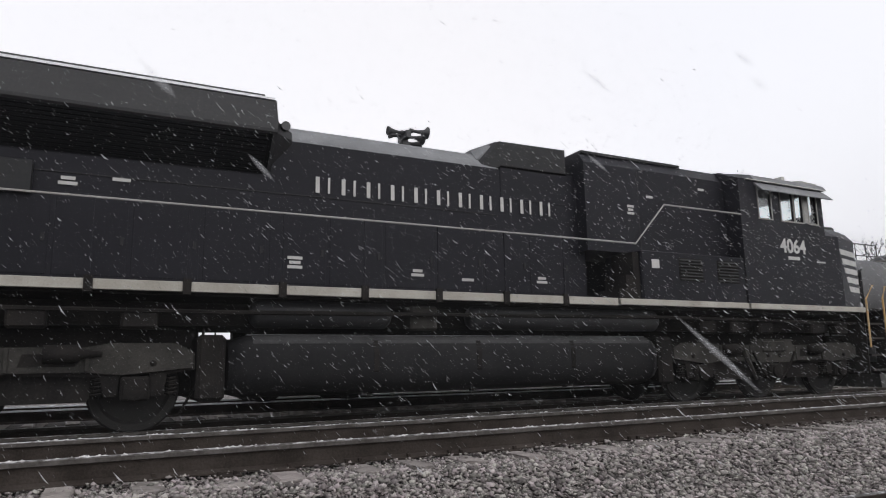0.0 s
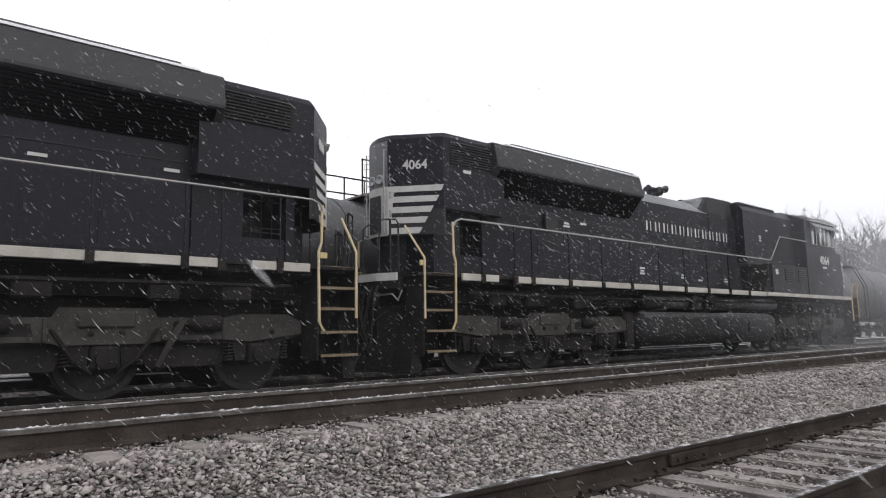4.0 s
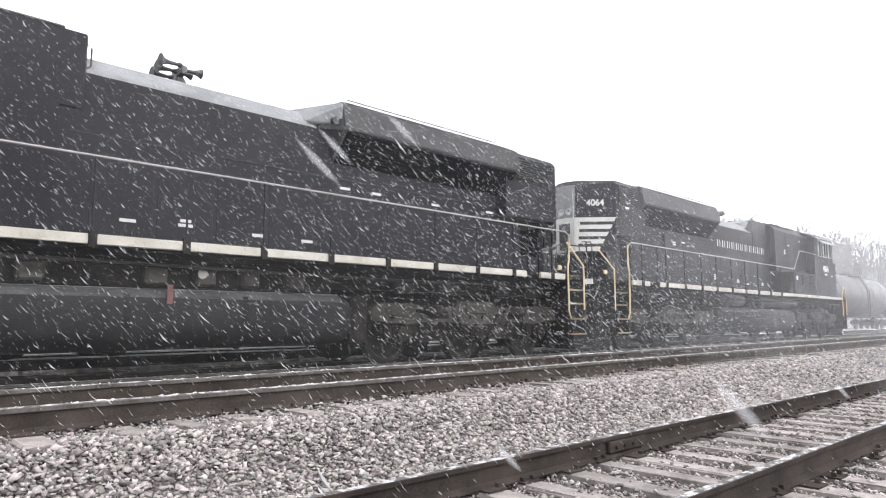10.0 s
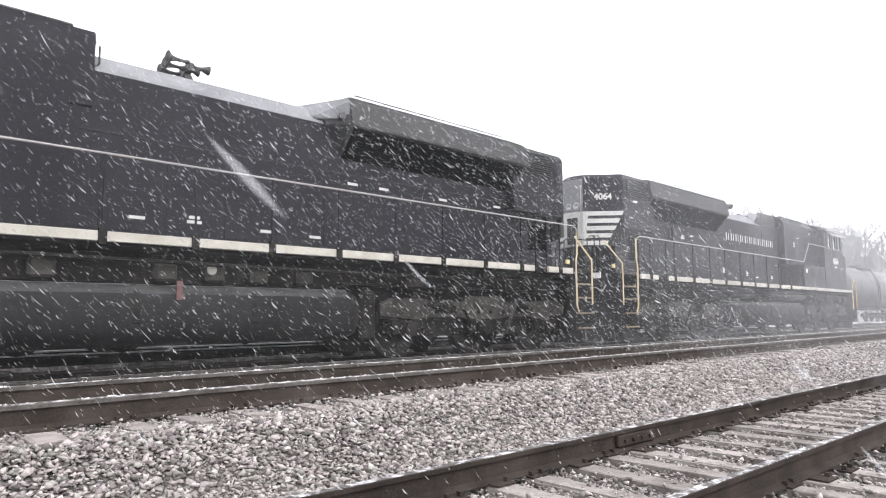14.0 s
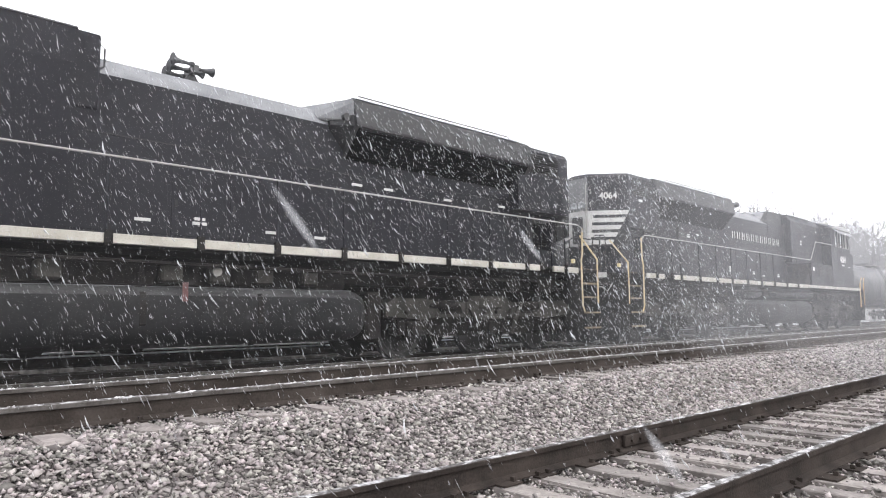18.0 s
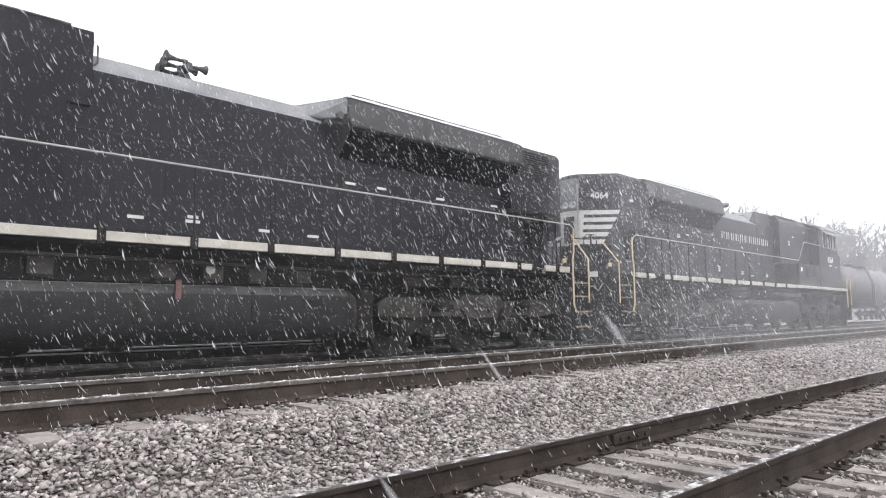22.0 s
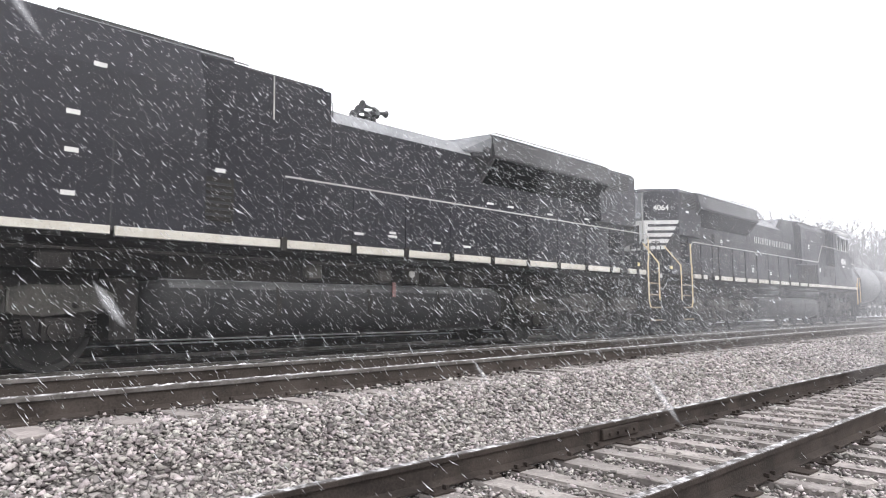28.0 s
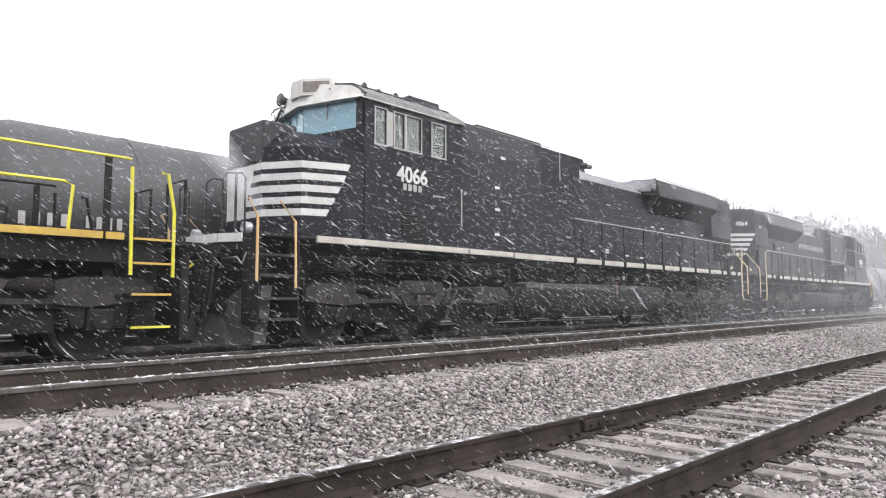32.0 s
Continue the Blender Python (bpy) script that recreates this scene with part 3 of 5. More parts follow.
def build_truck(loco, x, wheels):
    """A three-axle truck: two cast side frames with pedestals, journal boxes, springs and brake gear."""
    t = part("truck", box(x - 1.6, x + 1.6, -0.60, 0.60, 0.62, 0.86), DIRTY, loco, "dusty three-axle truck")
    axles = (-2.06, 0.0, 2.06)
    for s in (-1, 1):
        top = [(-2.75, 0.98), (-2.55, 1.10), (-1.75, 1.10), (-1.45, 0.98), (-0.55, 0.98), (-0.3, 1.10), (0.3, 1.10), (0.55, 0.98), (1.45, 0.98), (1.75, 1.10), (2.55, 1.10), (2.75, 0.98),
               (2.75, 0.78), (2.42, 0.72), (2.38, 0.46), (2.24, 0.46), (2.22, 0.74), (1.88, 0.74), (1.86, 0.46), (1.72, 0.46), (1.66, 0.70), (0.50, 0.74), (0.36, 0.46), (0.20, 0.46), (0.18, 0.74),
               (-0.18, 0.74), (-0.20, 0.46), (-0.36, 0.46), (-0.50, 0.74), (-1.66, 0.70), (-1.72, 0.46), (-1.86, 0.46), (-1.88, 0.74), (-2.22, 0.74), (-2.24, 0.46), (-2.38, 0.46), (-2.42, 0.72), (-2.75, 0.78)]
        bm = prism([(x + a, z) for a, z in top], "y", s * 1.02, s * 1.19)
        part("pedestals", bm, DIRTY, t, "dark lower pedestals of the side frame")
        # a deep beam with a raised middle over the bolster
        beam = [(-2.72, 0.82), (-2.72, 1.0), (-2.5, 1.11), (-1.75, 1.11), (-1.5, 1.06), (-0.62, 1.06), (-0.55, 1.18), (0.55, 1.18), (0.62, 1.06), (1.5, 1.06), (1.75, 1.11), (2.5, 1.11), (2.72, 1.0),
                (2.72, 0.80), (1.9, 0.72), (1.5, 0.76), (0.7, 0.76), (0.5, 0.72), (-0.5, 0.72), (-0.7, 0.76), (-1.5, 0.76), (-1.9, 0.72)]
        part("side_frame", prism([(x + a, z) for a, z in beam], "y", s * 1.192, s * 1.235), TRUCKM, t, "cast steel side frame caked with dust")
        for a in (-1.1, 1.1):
            # flat dark patch stands for the shade inside a core opening
            part("frame_shade_patch", prism([(x + a - 0.30, 0.83), (x + a - 0.26, 0.98), (x + a + 0.26, 0.98), (x + a + 0.30, 0.83)], "y", s * 1.232, s * 1.238), DIRTY, t, "dark patch painted for a shaded core opening in the casting")
            part("frame_rib", box(x + a - 0.44, x + a - 0.39, s * 1.232, s * 1.262, 0.77, 1.05, chamfer=0.008), TRUCKM, t)
            part("frame_rib", box(x + a + 0.39, x + a + 0.44, s * 1.232, s * 1.262, 0.77, 1.05, chamfer=0.008), TRUCKM, t)
        part("bolster_pad", box(x - 0.34, x + 0.34, s * 1.232, s * 1.275, 0.93, 1.14, chamfer=0.02), TRUCKM, t, "dusty bolster pad")
        for a in (-2.25, -0.18, 0.18, 2.25):
            part("frame_bolt", lathe([(0, 0.04), (s * 0.02, 0.04), (s * 0.03, 0.015)], (x + a, s * 1.235, 0.86), "y", 8), DIRTY, t)
        for a in axles:
            bm = box(x + a - 0.17, x + a + 0.17, s * 1.05, s * 1.27, 0.40, 0.70, chamfer=0.03)
            lathe([(0, 0.13), (s * 0.06, 0.13), (s * 0.075, 0.05)], (x + a, s * 1.26, 0.545), "y", 14, bm)
            part("journal_box", bm, DIRTY, t)
            for e in (-0.42, 0.42):
                helix = [(x + a + e + 0.065 * math.cos(k * 1.05), s * 1.12 + 0.065 * math.sin(k * 1.05), 0.46 + 0.0075 * k) for k in range(34)]
                part("coil_spring", tube(helix, 0.016, 4), DIRTY, t)
        for a in (-1.04, 1.04):
            bm = prism([(x + a - 0.62, 0.74), (x + a - 0.5, 0.40), (x + a + 0.5, 0.40), (x + a + 0.62, 0.74)], "y", s * 1.0, s * 1.08)
            part("brake_shield", bm, DIRTY, t, "dark brake rigging plate")
        for a in (-1.25, 1.25):
            bm = lathe([(-0.2, 0.11), (0.16, 0.11), (0.2, 0.06), (0.42, 0.03)], (x + a, s * 1.26, 0.98), "x", 12)
            part("brake_cylinder", bm, DIRTY, t, smooth=True)
            part("brake_rod", tube([(x + a * 0.5, s * 1.25, 0.92), (x + a * 0.3, s * 1.25, 0.55), (x + a * 0.12, s * 1.22, 0.36)], 0.025), DIRTY, t)
        part("damper", tube([(x - 0.62, s * 1.27, 0.42), (x - 0.95, s * 1.27, 1.05)], [0.035, 0.055]), TRUCKM, t)
        part("sand_pipe", tube([(x + 2.85, s * 1.1, 1.3), (x + 2.8, s * 1.05, 0.6), (x + 2.62, s * 0.8, 0.2)], 0.02), DIRTY, t)
    for a in axles:
        wheels.append((build_wheelset(t, x + a), x + a))
    return t


def build_steps(loco, s0, s1, sd, mat, rail_out, rail_in, lamp=True, z0=0.47, edge=None):
    """A stepwell at a corner of the deck with open treads and its two handrails."""
    for s in (-1, 1):
        bm = box(s0, s1, s * 0.98, s * 1.02, 0.45, 1.80)
        part("step_well", bm, DIRTY, loco, "dark recessed stepwell")
        part("step_side", box(min(s0, s1) - 0.02, min(s0, s1) + 0.01, s * 1.02, s * 1.5, 0.42, 1.80), DIRTY, loco)
        part("step_side", box(max(s0, s1) - 0.01, max(s0, s1) + 0.02, s * 1.02, s * 1.5, 0.42, 1.80), DIRTY, loco)
        for k, z in enumerate((z0, 0.82, 1.18, 1.50, 1.82)):
            st = part("step", box(s0 + 0.02, s1 - 0.02, s * (1.05 if k else 1.0), s * (1.54 if k < 2 else 1.46), z, z + 0.03), DIRTY, loco, "open step tread")
            part("step_nosing", box(s0 + 0.02, s1 - 0.02, s * (1.54 if k < 2 else 1.46), s * (1.555 if k < 2 else 1.475), z - 0.005, z + 0.036), edge or mat, st, "painted tread edge")
        part("handrail", tube([(p[0], s * 1.53, p[1]) for p in rail_out], 0.022), mat, loco, "worn painted step handrail")
        part("handrail", tube([(p[0], s * (p[2] if len(p) > 2 else 1.50), p[1]) for p in rail_in], 0.022), mat, loco, "worn painted step handrail")
        if lamp:
            a = (s0 + s1) / 2
            part("step_lamp", box(a - 0.07, a + 0.07, s * 1.02, s * 1.06, 2.02, 2.12, chamfer=0.01), LAMP, loco, "small amber step lamp")


def plate_bars(loco, x, u, z, sd, rows, width=0.22, h=0.045, mat=None):
    """A small stencil or notice: pale bars, too small to be read."""
    bm = bmesh.new()
    for k in range(rows):
        box(x - width / 2 * (1 - 0.25 * (k % 2)), x + width / 2 * (1 - 0.25 * (k % 2)), sd * u, sd * (u + 0.006), z + k * h * 1.5, z + k * h * 1.5 + h, bm)
    part("notice", bm, mat or WHITE, loco, "small pale stencilled notice")


def louvres(loco, x0, x1, u, z0, z1, sd, n, name="grille", mat=None):
    g = part(name, box(x0, x1, sd * (u - 0.03), sd * (u + 0.004), z0, z1), DIRTY, loco, "dark ventilation grille")
    for k in range(n):
        z = z0 + (z1 - z0) * (k + 0.5) / n
        part("slat", prism([(sd * (u + 0.002), z - 0.012), (sd * (u + 0.022), z - 0.02), (sd * (u + 0.024), z - 0.012), (sd * (u + 0.002), z + 0.016)], "x", x0 + 0.02, x1 - 0.02), mat or PAINT_G, g)


def stripes(loco, poly_of, z0, z1, n, name, label):
    """Sloping white bands with black between, wrapped round an end: poly_of(za, zb) gives the ring of corners."""
    for k in range(n):
        za = z0 + (z1 - z0) * (k + 0.0) / (n - 0.42)
        zb = za + (z1 - z0) * 0.58 / (n - 0.42)
        part(name, poly_of(za, zb), WHITE, loco, label)


def build_locomotive(sd, number, label):
    """A six-axle hood locomotive. x runs from the rear sill end to the nose; sd is the side that faces the camera."""
    lo = tagged(empty("locomotive"), label, "locomotive", "locomotives of the train")
    wheels = []
    L = 19.3
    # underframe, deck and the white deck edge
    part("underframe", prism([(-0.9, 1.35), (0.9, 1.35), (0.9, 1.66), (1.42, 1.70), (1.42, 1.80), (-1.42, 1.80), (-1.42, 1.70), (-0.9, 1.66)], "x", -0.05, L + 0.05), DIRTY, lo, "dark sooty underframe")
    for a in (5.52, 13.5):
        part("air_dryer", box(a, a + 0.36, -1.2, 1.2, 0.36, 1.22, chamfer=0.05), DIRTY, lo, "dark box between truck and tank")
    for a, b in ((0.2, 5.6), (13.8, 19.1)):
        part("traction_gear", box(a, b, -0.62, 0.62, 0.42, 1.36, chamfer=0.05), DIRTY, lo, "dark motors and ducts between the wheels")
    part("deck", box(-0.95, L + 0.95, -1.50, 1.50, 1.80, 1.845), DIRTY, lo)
    for s in (-1, 1):
        if sd > 0:
            xs = [0.02, 0.55, 1.42, 1.92, 3.06, 4.23, 5.39, 6.59, 7.80, 8.98, 10.17, 11.52, 14.0, 15.5, L]
        else:
            xs = [0.02, 0.55, 1.42, 1.92, 3.08, 4.22, 5.32, 6.52, 7.68, 8.85, 10.03, 11.18, 12.33, 15.6, L]
        for a, b in zip(xs, xs[1:]):
            if a == 0.55:
                b = 1.0
            thin = a > 12
            part("deck_edge", box(a + 0.03, b - 0.03, s * 1.50, s * 1.555, 1.752 if thin else 1.735, 1.862, chamfer=0.006), CREAM, lo, "dirty white painted deck edge")
        for a in xs[1:-3]:
            part("handrail_post", box(a - 0.011, a + 0.011, s * 1.535, s * 1.56, 1.70, 2.845), PAINT, lo)
            part("post_foot", box(a - 0.05, a + 0.05, s * 1.53, s * 1.585, 1.70, 1.90), DIRTY, lo)
    # end platforms with the curved white edge
    for e, base in ((-1, 0.0), (1, L)):
        ring = [(base + e * 0.05, -1.02), (base + e * 1.0, -1.02), (base + e * 1.2, -0.6), (base + e * 1.28, 0), (base + e * 1.2, 0.6), (base + e * 1.0, 1.02), (base + e * 0.05, 1.02)]
        part("end_platform", prism(ring, "z", 1.60, 1.87), DIRTY, lo, "end platform")
        for a, b in zip(ring[1:-2], ring[2:-1]):
            d = (Vector((*b, 0)) - Vector((*a, 0))).normalized() * 0.02
            q = [(a[0] + d.x, a[1] + d.y), (b[0] - d.x, b[1] - d.y), (b[0] - d.x + e * 0.03, b[1] - d.y), (a[0] + d.x + e * 0.03, a[1] + d.y)]
            part("platform_edge", prism(q, "z", 1.735, 1.872), WHITE, lo, "white painted platform edge")
        part("coupler_pocket", box(min(base + e * 0.3, base + e * 1.0), max(base + e * 0.3, base + e * 1.0), -0.34, 0.34, 0.60, 1.30), DIRTY, lo)
        part("coupler", prism([(base + e * 0.7, -0.09), (base + e * 1.15, -0.09), (base + e * 1.24, -0.2), (base + e * 1.44, -0.17), (base + e * 1.36, 0.02), (base + e * 1.49, 0.14), (base + e * 1.3, 0.22), (base + e * 1.15, 0.09), (base + e * 0.7, 0.09)], "z", 0.75, 1.02), DIRTY, lo, "knuckle coupler")
        plow = [[(base + e * 0.95, y, 0.12), (base + e * 0.72, y, 0.12), (base + e * 0.62, y, 1.05), (base + e * 0.80, y, 1.05)] for y in (-1.25, -0.7)]
        mid = [[(base + e * 1.28, y, 0.12), (base + e * 1.0, y, 0.12), (base + e * 0.66, y, 0.72), (base + e * 0.90, y, 0.72)] for y in (-0.05, 0.05)]
        # nose-end plow gets the lit colour, rear plow the plain black
        part("plow", loft(plow + mid + [[(x, -y, z) for x, y, z in r] for r in plow[::-1]]), PLOWLIT if e > 0 else TANKM, lo, "dull steel snow plow")
        for s in (-1, 1):
            part("air_hose", tube([(base + e * 0.8, s * 0.4, 1.2), (base + e * 1.1, s * 0.42, 1.05), (base + e * 1.3, s * 0.38, 0.62), (base + e * 1.42, s * 0.3, 0.6)], 0.025), DIRTY, lo, "hanging rubber brake hose")
            part("uncoupling_lever", tube([(base + e * 0.98, s * 0.3, 1.5), (base + e * 1.02, s * 0.85, 1.5), (base + e * 1.02, s * 1.02, 1.38), (base + e * 1.02, s * 1.14, 1.55)], 0.016), PALE, lo)
            part("end_handrail", tube([(base + e * 0.95, s * 0.95, 1.86), (base + e * 0.95, s * 0.95, 2.76), (base + e * 1.0, s * 0.94, 2.83), (base + e * 1.18, s * 0.8, 2.83), (base + e * 1.22, s * 0.74, 2.76), (base + e * 1.22, s * 0.74, 1.88)], 0.016), PAINT_G, lo, "black end handrail")
            part("end_handrail", tube([(base + e * 1.22, s * 0.72, 2.72), (base + e * 1.28, s * 0.5, 2.76), (base + e * 1.3, s * 0.36, 2.7), (base + e * 1.3, s * 0.34, 1.88)], 0.016), PAINT_G, lo)
            part("handrail_stanchion", box(base + e * 1.06 - 0.015, base + e * 1.06 + 0.015, s * 0.84, s * 0.87, 1.86, 2.83), PAINT_G, lo)
            for q in range(4):
                hy = s * (0.2 + 0.17 * q)
                drop = 0.42 + 0.13 * ((q * 7 + (1 if s > 0 else 0)) % 3)
                part("mu_hose", tube([(base + e * 1.22, hy, 1.66), (base + e * 1.32, hy, 1.45), (base + e * 1.42, hy + s * 0.05, drop + 0.25), (base + e * 1.52, hy + s * 0.1, drop), (base + e * 1.58, hy + s * 0.12, drop + 0.12)], 0.026), DIRTY, lo, "hanging black hose")
            part("mu_hose", tube([(base + e * 1.2, s * 0.62, 1.62), (base + e * 1.36, s * 0.6, 1.4), (base + e * 1.48, s * 0.58, 0.9), (base + e * 1.49, s * 0.55, 0.75)], 0.02), DIRTY, lo, "hanging control hose")
    build_steps(lo, -0.82, -0.12, sd, HAZERAIL, [(-0.16, 2.78), (-0.15, 2.2), (-0.1, 2.05), (-0.12, 1.0), (-0.2, 0.85)], [(-0.84, 2.72, 1.0), (-0.80, 2.10, 1.5), (-0.80, 1.05, 1.5)], edge=BROWN)
    q = L + (0.18 if sd > 0 else -0.15)
    build_steps(lo, q + 0.12, q + 0.82, sd, ORANGE, [(q + 0.5, 2.36), (q + 0.21, 2.05), (q + 0.19, 1.0)], [(q + 1.02, 2.36), (q + 0.87, 2.08), (q + 0.87, 1.1)], False, 0.50, TRUCKM)
    # long handrail
    for s in (-1, 1):
        if s == sd and sd < 0:
            line = [(-0.16, 2.70), (-0.10, 2.80), (0.02, 2.85), (12.78, 2.85), (13.53, 3.63), (15.57, 3.63)]
        else:
            line = [(-0.16, 2.70), (-0.10, 2.80), (0.02, 2.85), (11.5, 2.85)]
        part("long_handrail", tube([(a, s * 1.55, z) for a, z in line], 0.015), PALE, lo, "thin pale handrail along the walkway")
    # long hood: body with a rounded roof
    side = [(-0.85, 1.845), (-0.85, 4.13), (-0.81, 4.19), (-0.60, 4.41), (-0.52, 4.455), (0, 4.50), (0.52, 4.455), (0.60, 4.41), (0.81, 4.19), (0.85, 4.13), (0.85, 1.845)]
    part("hood", prism(side[:2] + side[-2:], "x", 1.6, 12.2), PAINT, lo, "dark blue-black painted engine hood")
    part("hood_roof", prism(side[1:-1], "x", 1.6, 10.4), SNOWROOF, lo, "sloping hood roof dusted with snow")
    for x in (2.4, 3.3, 4.2, 5.1, 6.0, 6.9, 7.8, 8.7, 9.6, 10.5, 11.4):
        for s in (-1, 1):
            d = part("hood_door", box(x - 0.42, x + 0.42, s * 0.845, s * 0.856, 1.98, 3.05, chamfer=0.003), PAINT, lo, "engine room door")
            part("door_latch", box(x + 0.34, x + 0.38, s * 0.86, s * 0.878, 2.4, 2.5), PAINT_G, d)
    # rear end: a wide overhanging block with tapered corners, open walkway below it
    rx = -0.24 if sd > 0 else 0.0  # the second unit's hood end stands out a little further
    rear = [(1.62, -1.12), (rx, -1.12), (-0.71 + rx, -0.30), (-0.77 + rx, 0), (-0.71 + rx, 0.30), (rx, 1.12), (1.62, 1.12)]
    top = [(x + 0.06, y * 0.95) for x, y in rear]
    part("rear_hood", loft([[(*p, 3.12) for p in rear], [(*p, 4.50) for p in rear], [(*p, 4.60) for p in top]]), PAINT, lo, "wide overhanging rear end of the hood")
    part("rear_skirt", prism([(x + rx, y) for x, y in ((0.0, -1.12), (-0.71, -0.30), (-0.77, 0), (-0.71, 0.30), (0.0, 1.12), (0.06, 1.09), (-0.65, 0.27), (-0.69, 0), (-0.65, -0.27), (0.06, -1.09))], "z", 2.64, 3.12), PAINT_G, lo, "lower skirt of the rear end")
    if sd > 0:
        part("rear_light_hood", prism([(-0.76, 4.02), (-1.08, 4.10), (-1.12, 4.24), (-0.74, 4.22)], "y", -0.16, 0.16), HORNM, lo, "hooded rear light")
    o0, o1 = (0.10, 0.82) if sd > 0 else (0.62, 1.22)  # the open passage across the rear platform
    part("rear_pillar", box(o1, 1.62, -0.85, 0.85, 1.845, 3.14), PAINT, lo)
    part("rear_pillar", box(-0.05, o0, -0.85, 0.85, 1.845, 3.14), PAINT, lo)
    part("rear_sill", box(o0, o1, -0.82, 0.82, 1.845, 2.30), PAINT, lo)
    part("rear_lintel", box(o0, o1, -0.82, 0.82, 2.98, 3.12), PAINT, lo)
    for z in (2.40, 2.47, 2.90):
        part("opening_bar", box(o0, o1, sd * 0.70, sd * 0.715, z, z + 0.018), DIRTY, lo, "thin bar across the open passage")
    for k in (1, 2, 3):
        x = o0 + (o1 - o0) * k / 4
        part("opening_bar", box(x, x + 0.012, sd * 0.72, sd * 0.73, 2.30, 2.98), DIRTY, lo)
    part("rear_pillar", box(-0.55, -0.2, -0.2, 0.2, 1.845, 2.66), PAINT, lo)

    for k in range(5):
        for s in (-1, 1):
            za = 2.66 + 0.20 * k
            f0, f1 = 0.05 + 0.02 * k, 0.56 + 0.10 * k
            a, b = Vector((-0.71 + rx, s * 0.30, 0)), Vector((rx, s * 1.12, 0))
            n = Vector((-0.756, s * 0.655, 0)) * 0.012
            p, q = a.lerp(b, f0 if k < 4 else 0.0), a.lerp(b, min(f1, 0.98))
            q2 = a.lerp(b, min(f1 + 0.0575, 1.0))
            ring = []
            for c, z in ((q, za), (q2, za + 0.115)):
                ring.append([(*(p + n * 0.2)[:2], z), (*(c + n * 0.2)[:2], z), (*(c + n)[:2], z), (*(p + n)[:2], z)])
            part("rear_stripe", loft(ring), WHITE, lo, "white band on the black rear end")
            a0 = a.lerp(b, f0)
            if k < 4:
                part("rear_stripe", prism([(a + n * 0.2)[:2], (a0 + n * 0.2)[:2], (a0 + n)[:2], (a + n)[:2]], "z", za, za + 0.201), WHITE, lo)
    part("rear_panel", prism([(x + rx, y) for x, y in ((-0.71, -0.30), (-0.77, 0), (-0.71, 0.30), (-0.722, 0.305), (-0.783, 0), (-0.722, -0.305))], "z", 2.64, 3.58), WHITE, lo, "white painted rear panel")
    # thin grey panel painted lighter for the sky reflected in the end face
    part("rear_face", prism([(x + rx, y) for x, y in ((-0.71, -0.30), (-0.77, 0), (-0.71, 0.30), (-0.718, 0.302), (-0.779, 0), (-0.718, -0.302))], "z", 3.58, 4.48), ENDSHEEN, lo, "upper end of the hood with the sky's sheen in its grey")
    part("rear_door", box(-0.80 + rx, -0.772 + rx, -0.17, 0.17, 2.70, 3.42, chamfer=0.006), PAINT_G, lo, "dark rear door window panel")
    for s in (-1, 1):
        part("rear_headlight", lathe([(0, 0.10), (-0.05, 0.10), (-0.06, 0.08), (-0.03, 0.01)], (-0.73 + rx, s * 0.12, 3.74), "x", 14), LENS, lo, "round headlight")
        part("grab_iron", tube([(-0.68, s * 0.29, 2.7), (-0.79, s * 0.29, 2.7), (-0.79, s * 0.29, 4.3), (-0.68, s * 0.29, 4.3)], 0.014), PALE, lo)
        for z in (3.0, 3.35, 3.7, 4.05):
            part("grab_iron", tube([(-0.66, s * 0.34, z), (-0.75, s * 0.42, z), (-0.75, s * 0.42, z + 0.1), (-0.66, s * 0.34, z + 0.1)], 0.012), PALE, lo)
        c, ez = Vector((-0.36 + rx, s * 0.71, 3.90)), Vector((-0.756, s * 0.655, 0))
        ex = Vector((-s * 0.655, -0.756, 0))
        m = Matrix(((ex.x, 0, ez.x, c.x + ez.x * 0.012), (ex.y, 0, ez.y, c.y + ez.y * 0.012), (0, 1, 0, c.z), (0, 0, 0, 1)))
        writing(number, 0.24, WHITE, lo, m)
        louvres(lo, 0.16, 1.3, 1.125, 4.0, 4.46, s, 9)
        # radiator section
        prof = [(s * 0.84, 3.58), (s * 1.26, 4.08), (s * 1.28, 4.12), (s * 1.19, 4.575), (s * 1.14, 4.615), (s * 0.3, 4.68), (s * 0.3, 3.58)]
        re = 6.13 if sd > 0 else 6.46
        part("radiator_housing", prism(prof, "x", 1.3, re), RADM, lo, "flared radiator housing")
        for k in range(11):
            f0, f1 = (k + 0.12) / 11, (k + 0.70) / 11
            lo_, hi_ = (0.845 + 0.415 * f0, 3.575 + 0.5 * f0), (0.845 + 0.415 * f1, 3.575 + 0.5 * f1)
            part("intake_slat", prism([(s * lo_[0], lo_[1]), (s * (lo_[0] + 0.02), lo_[1] - 0.012), (s * (hi_[0] + 0.008), hi_[1] - 0.006), (s * hi_[0], hi_[1])], "x", 1.5, re - 0.12), INTAKE, lo)
        # screen over the flare's underside, with its shadow in the colour
        part("radiator_intake", prism([(s * 0.841, 3.582), (s * 0.848, 3.576), (s * 1.262, 4.07), (s * 1.256, 4.076)], "x", 1.42, re - 0.06), INTAKE, lo, "air intake screen under the radiators, blackened for the flare's shadow")
        part("intake_frame", prism([(s * 1.255, 4.06), (s * 1.285, 4.085), (s * 1.288, 4.13), (s * 1.27, 4.13)], "x", 1.32, re), RADM, lo)
        part("snow_ledge", box(1.65, re - 0.03, s * 1.12, s * 1.20, 4.595, 4.63), SNOWEDGE, lo, "line of snow along the radiator roof")
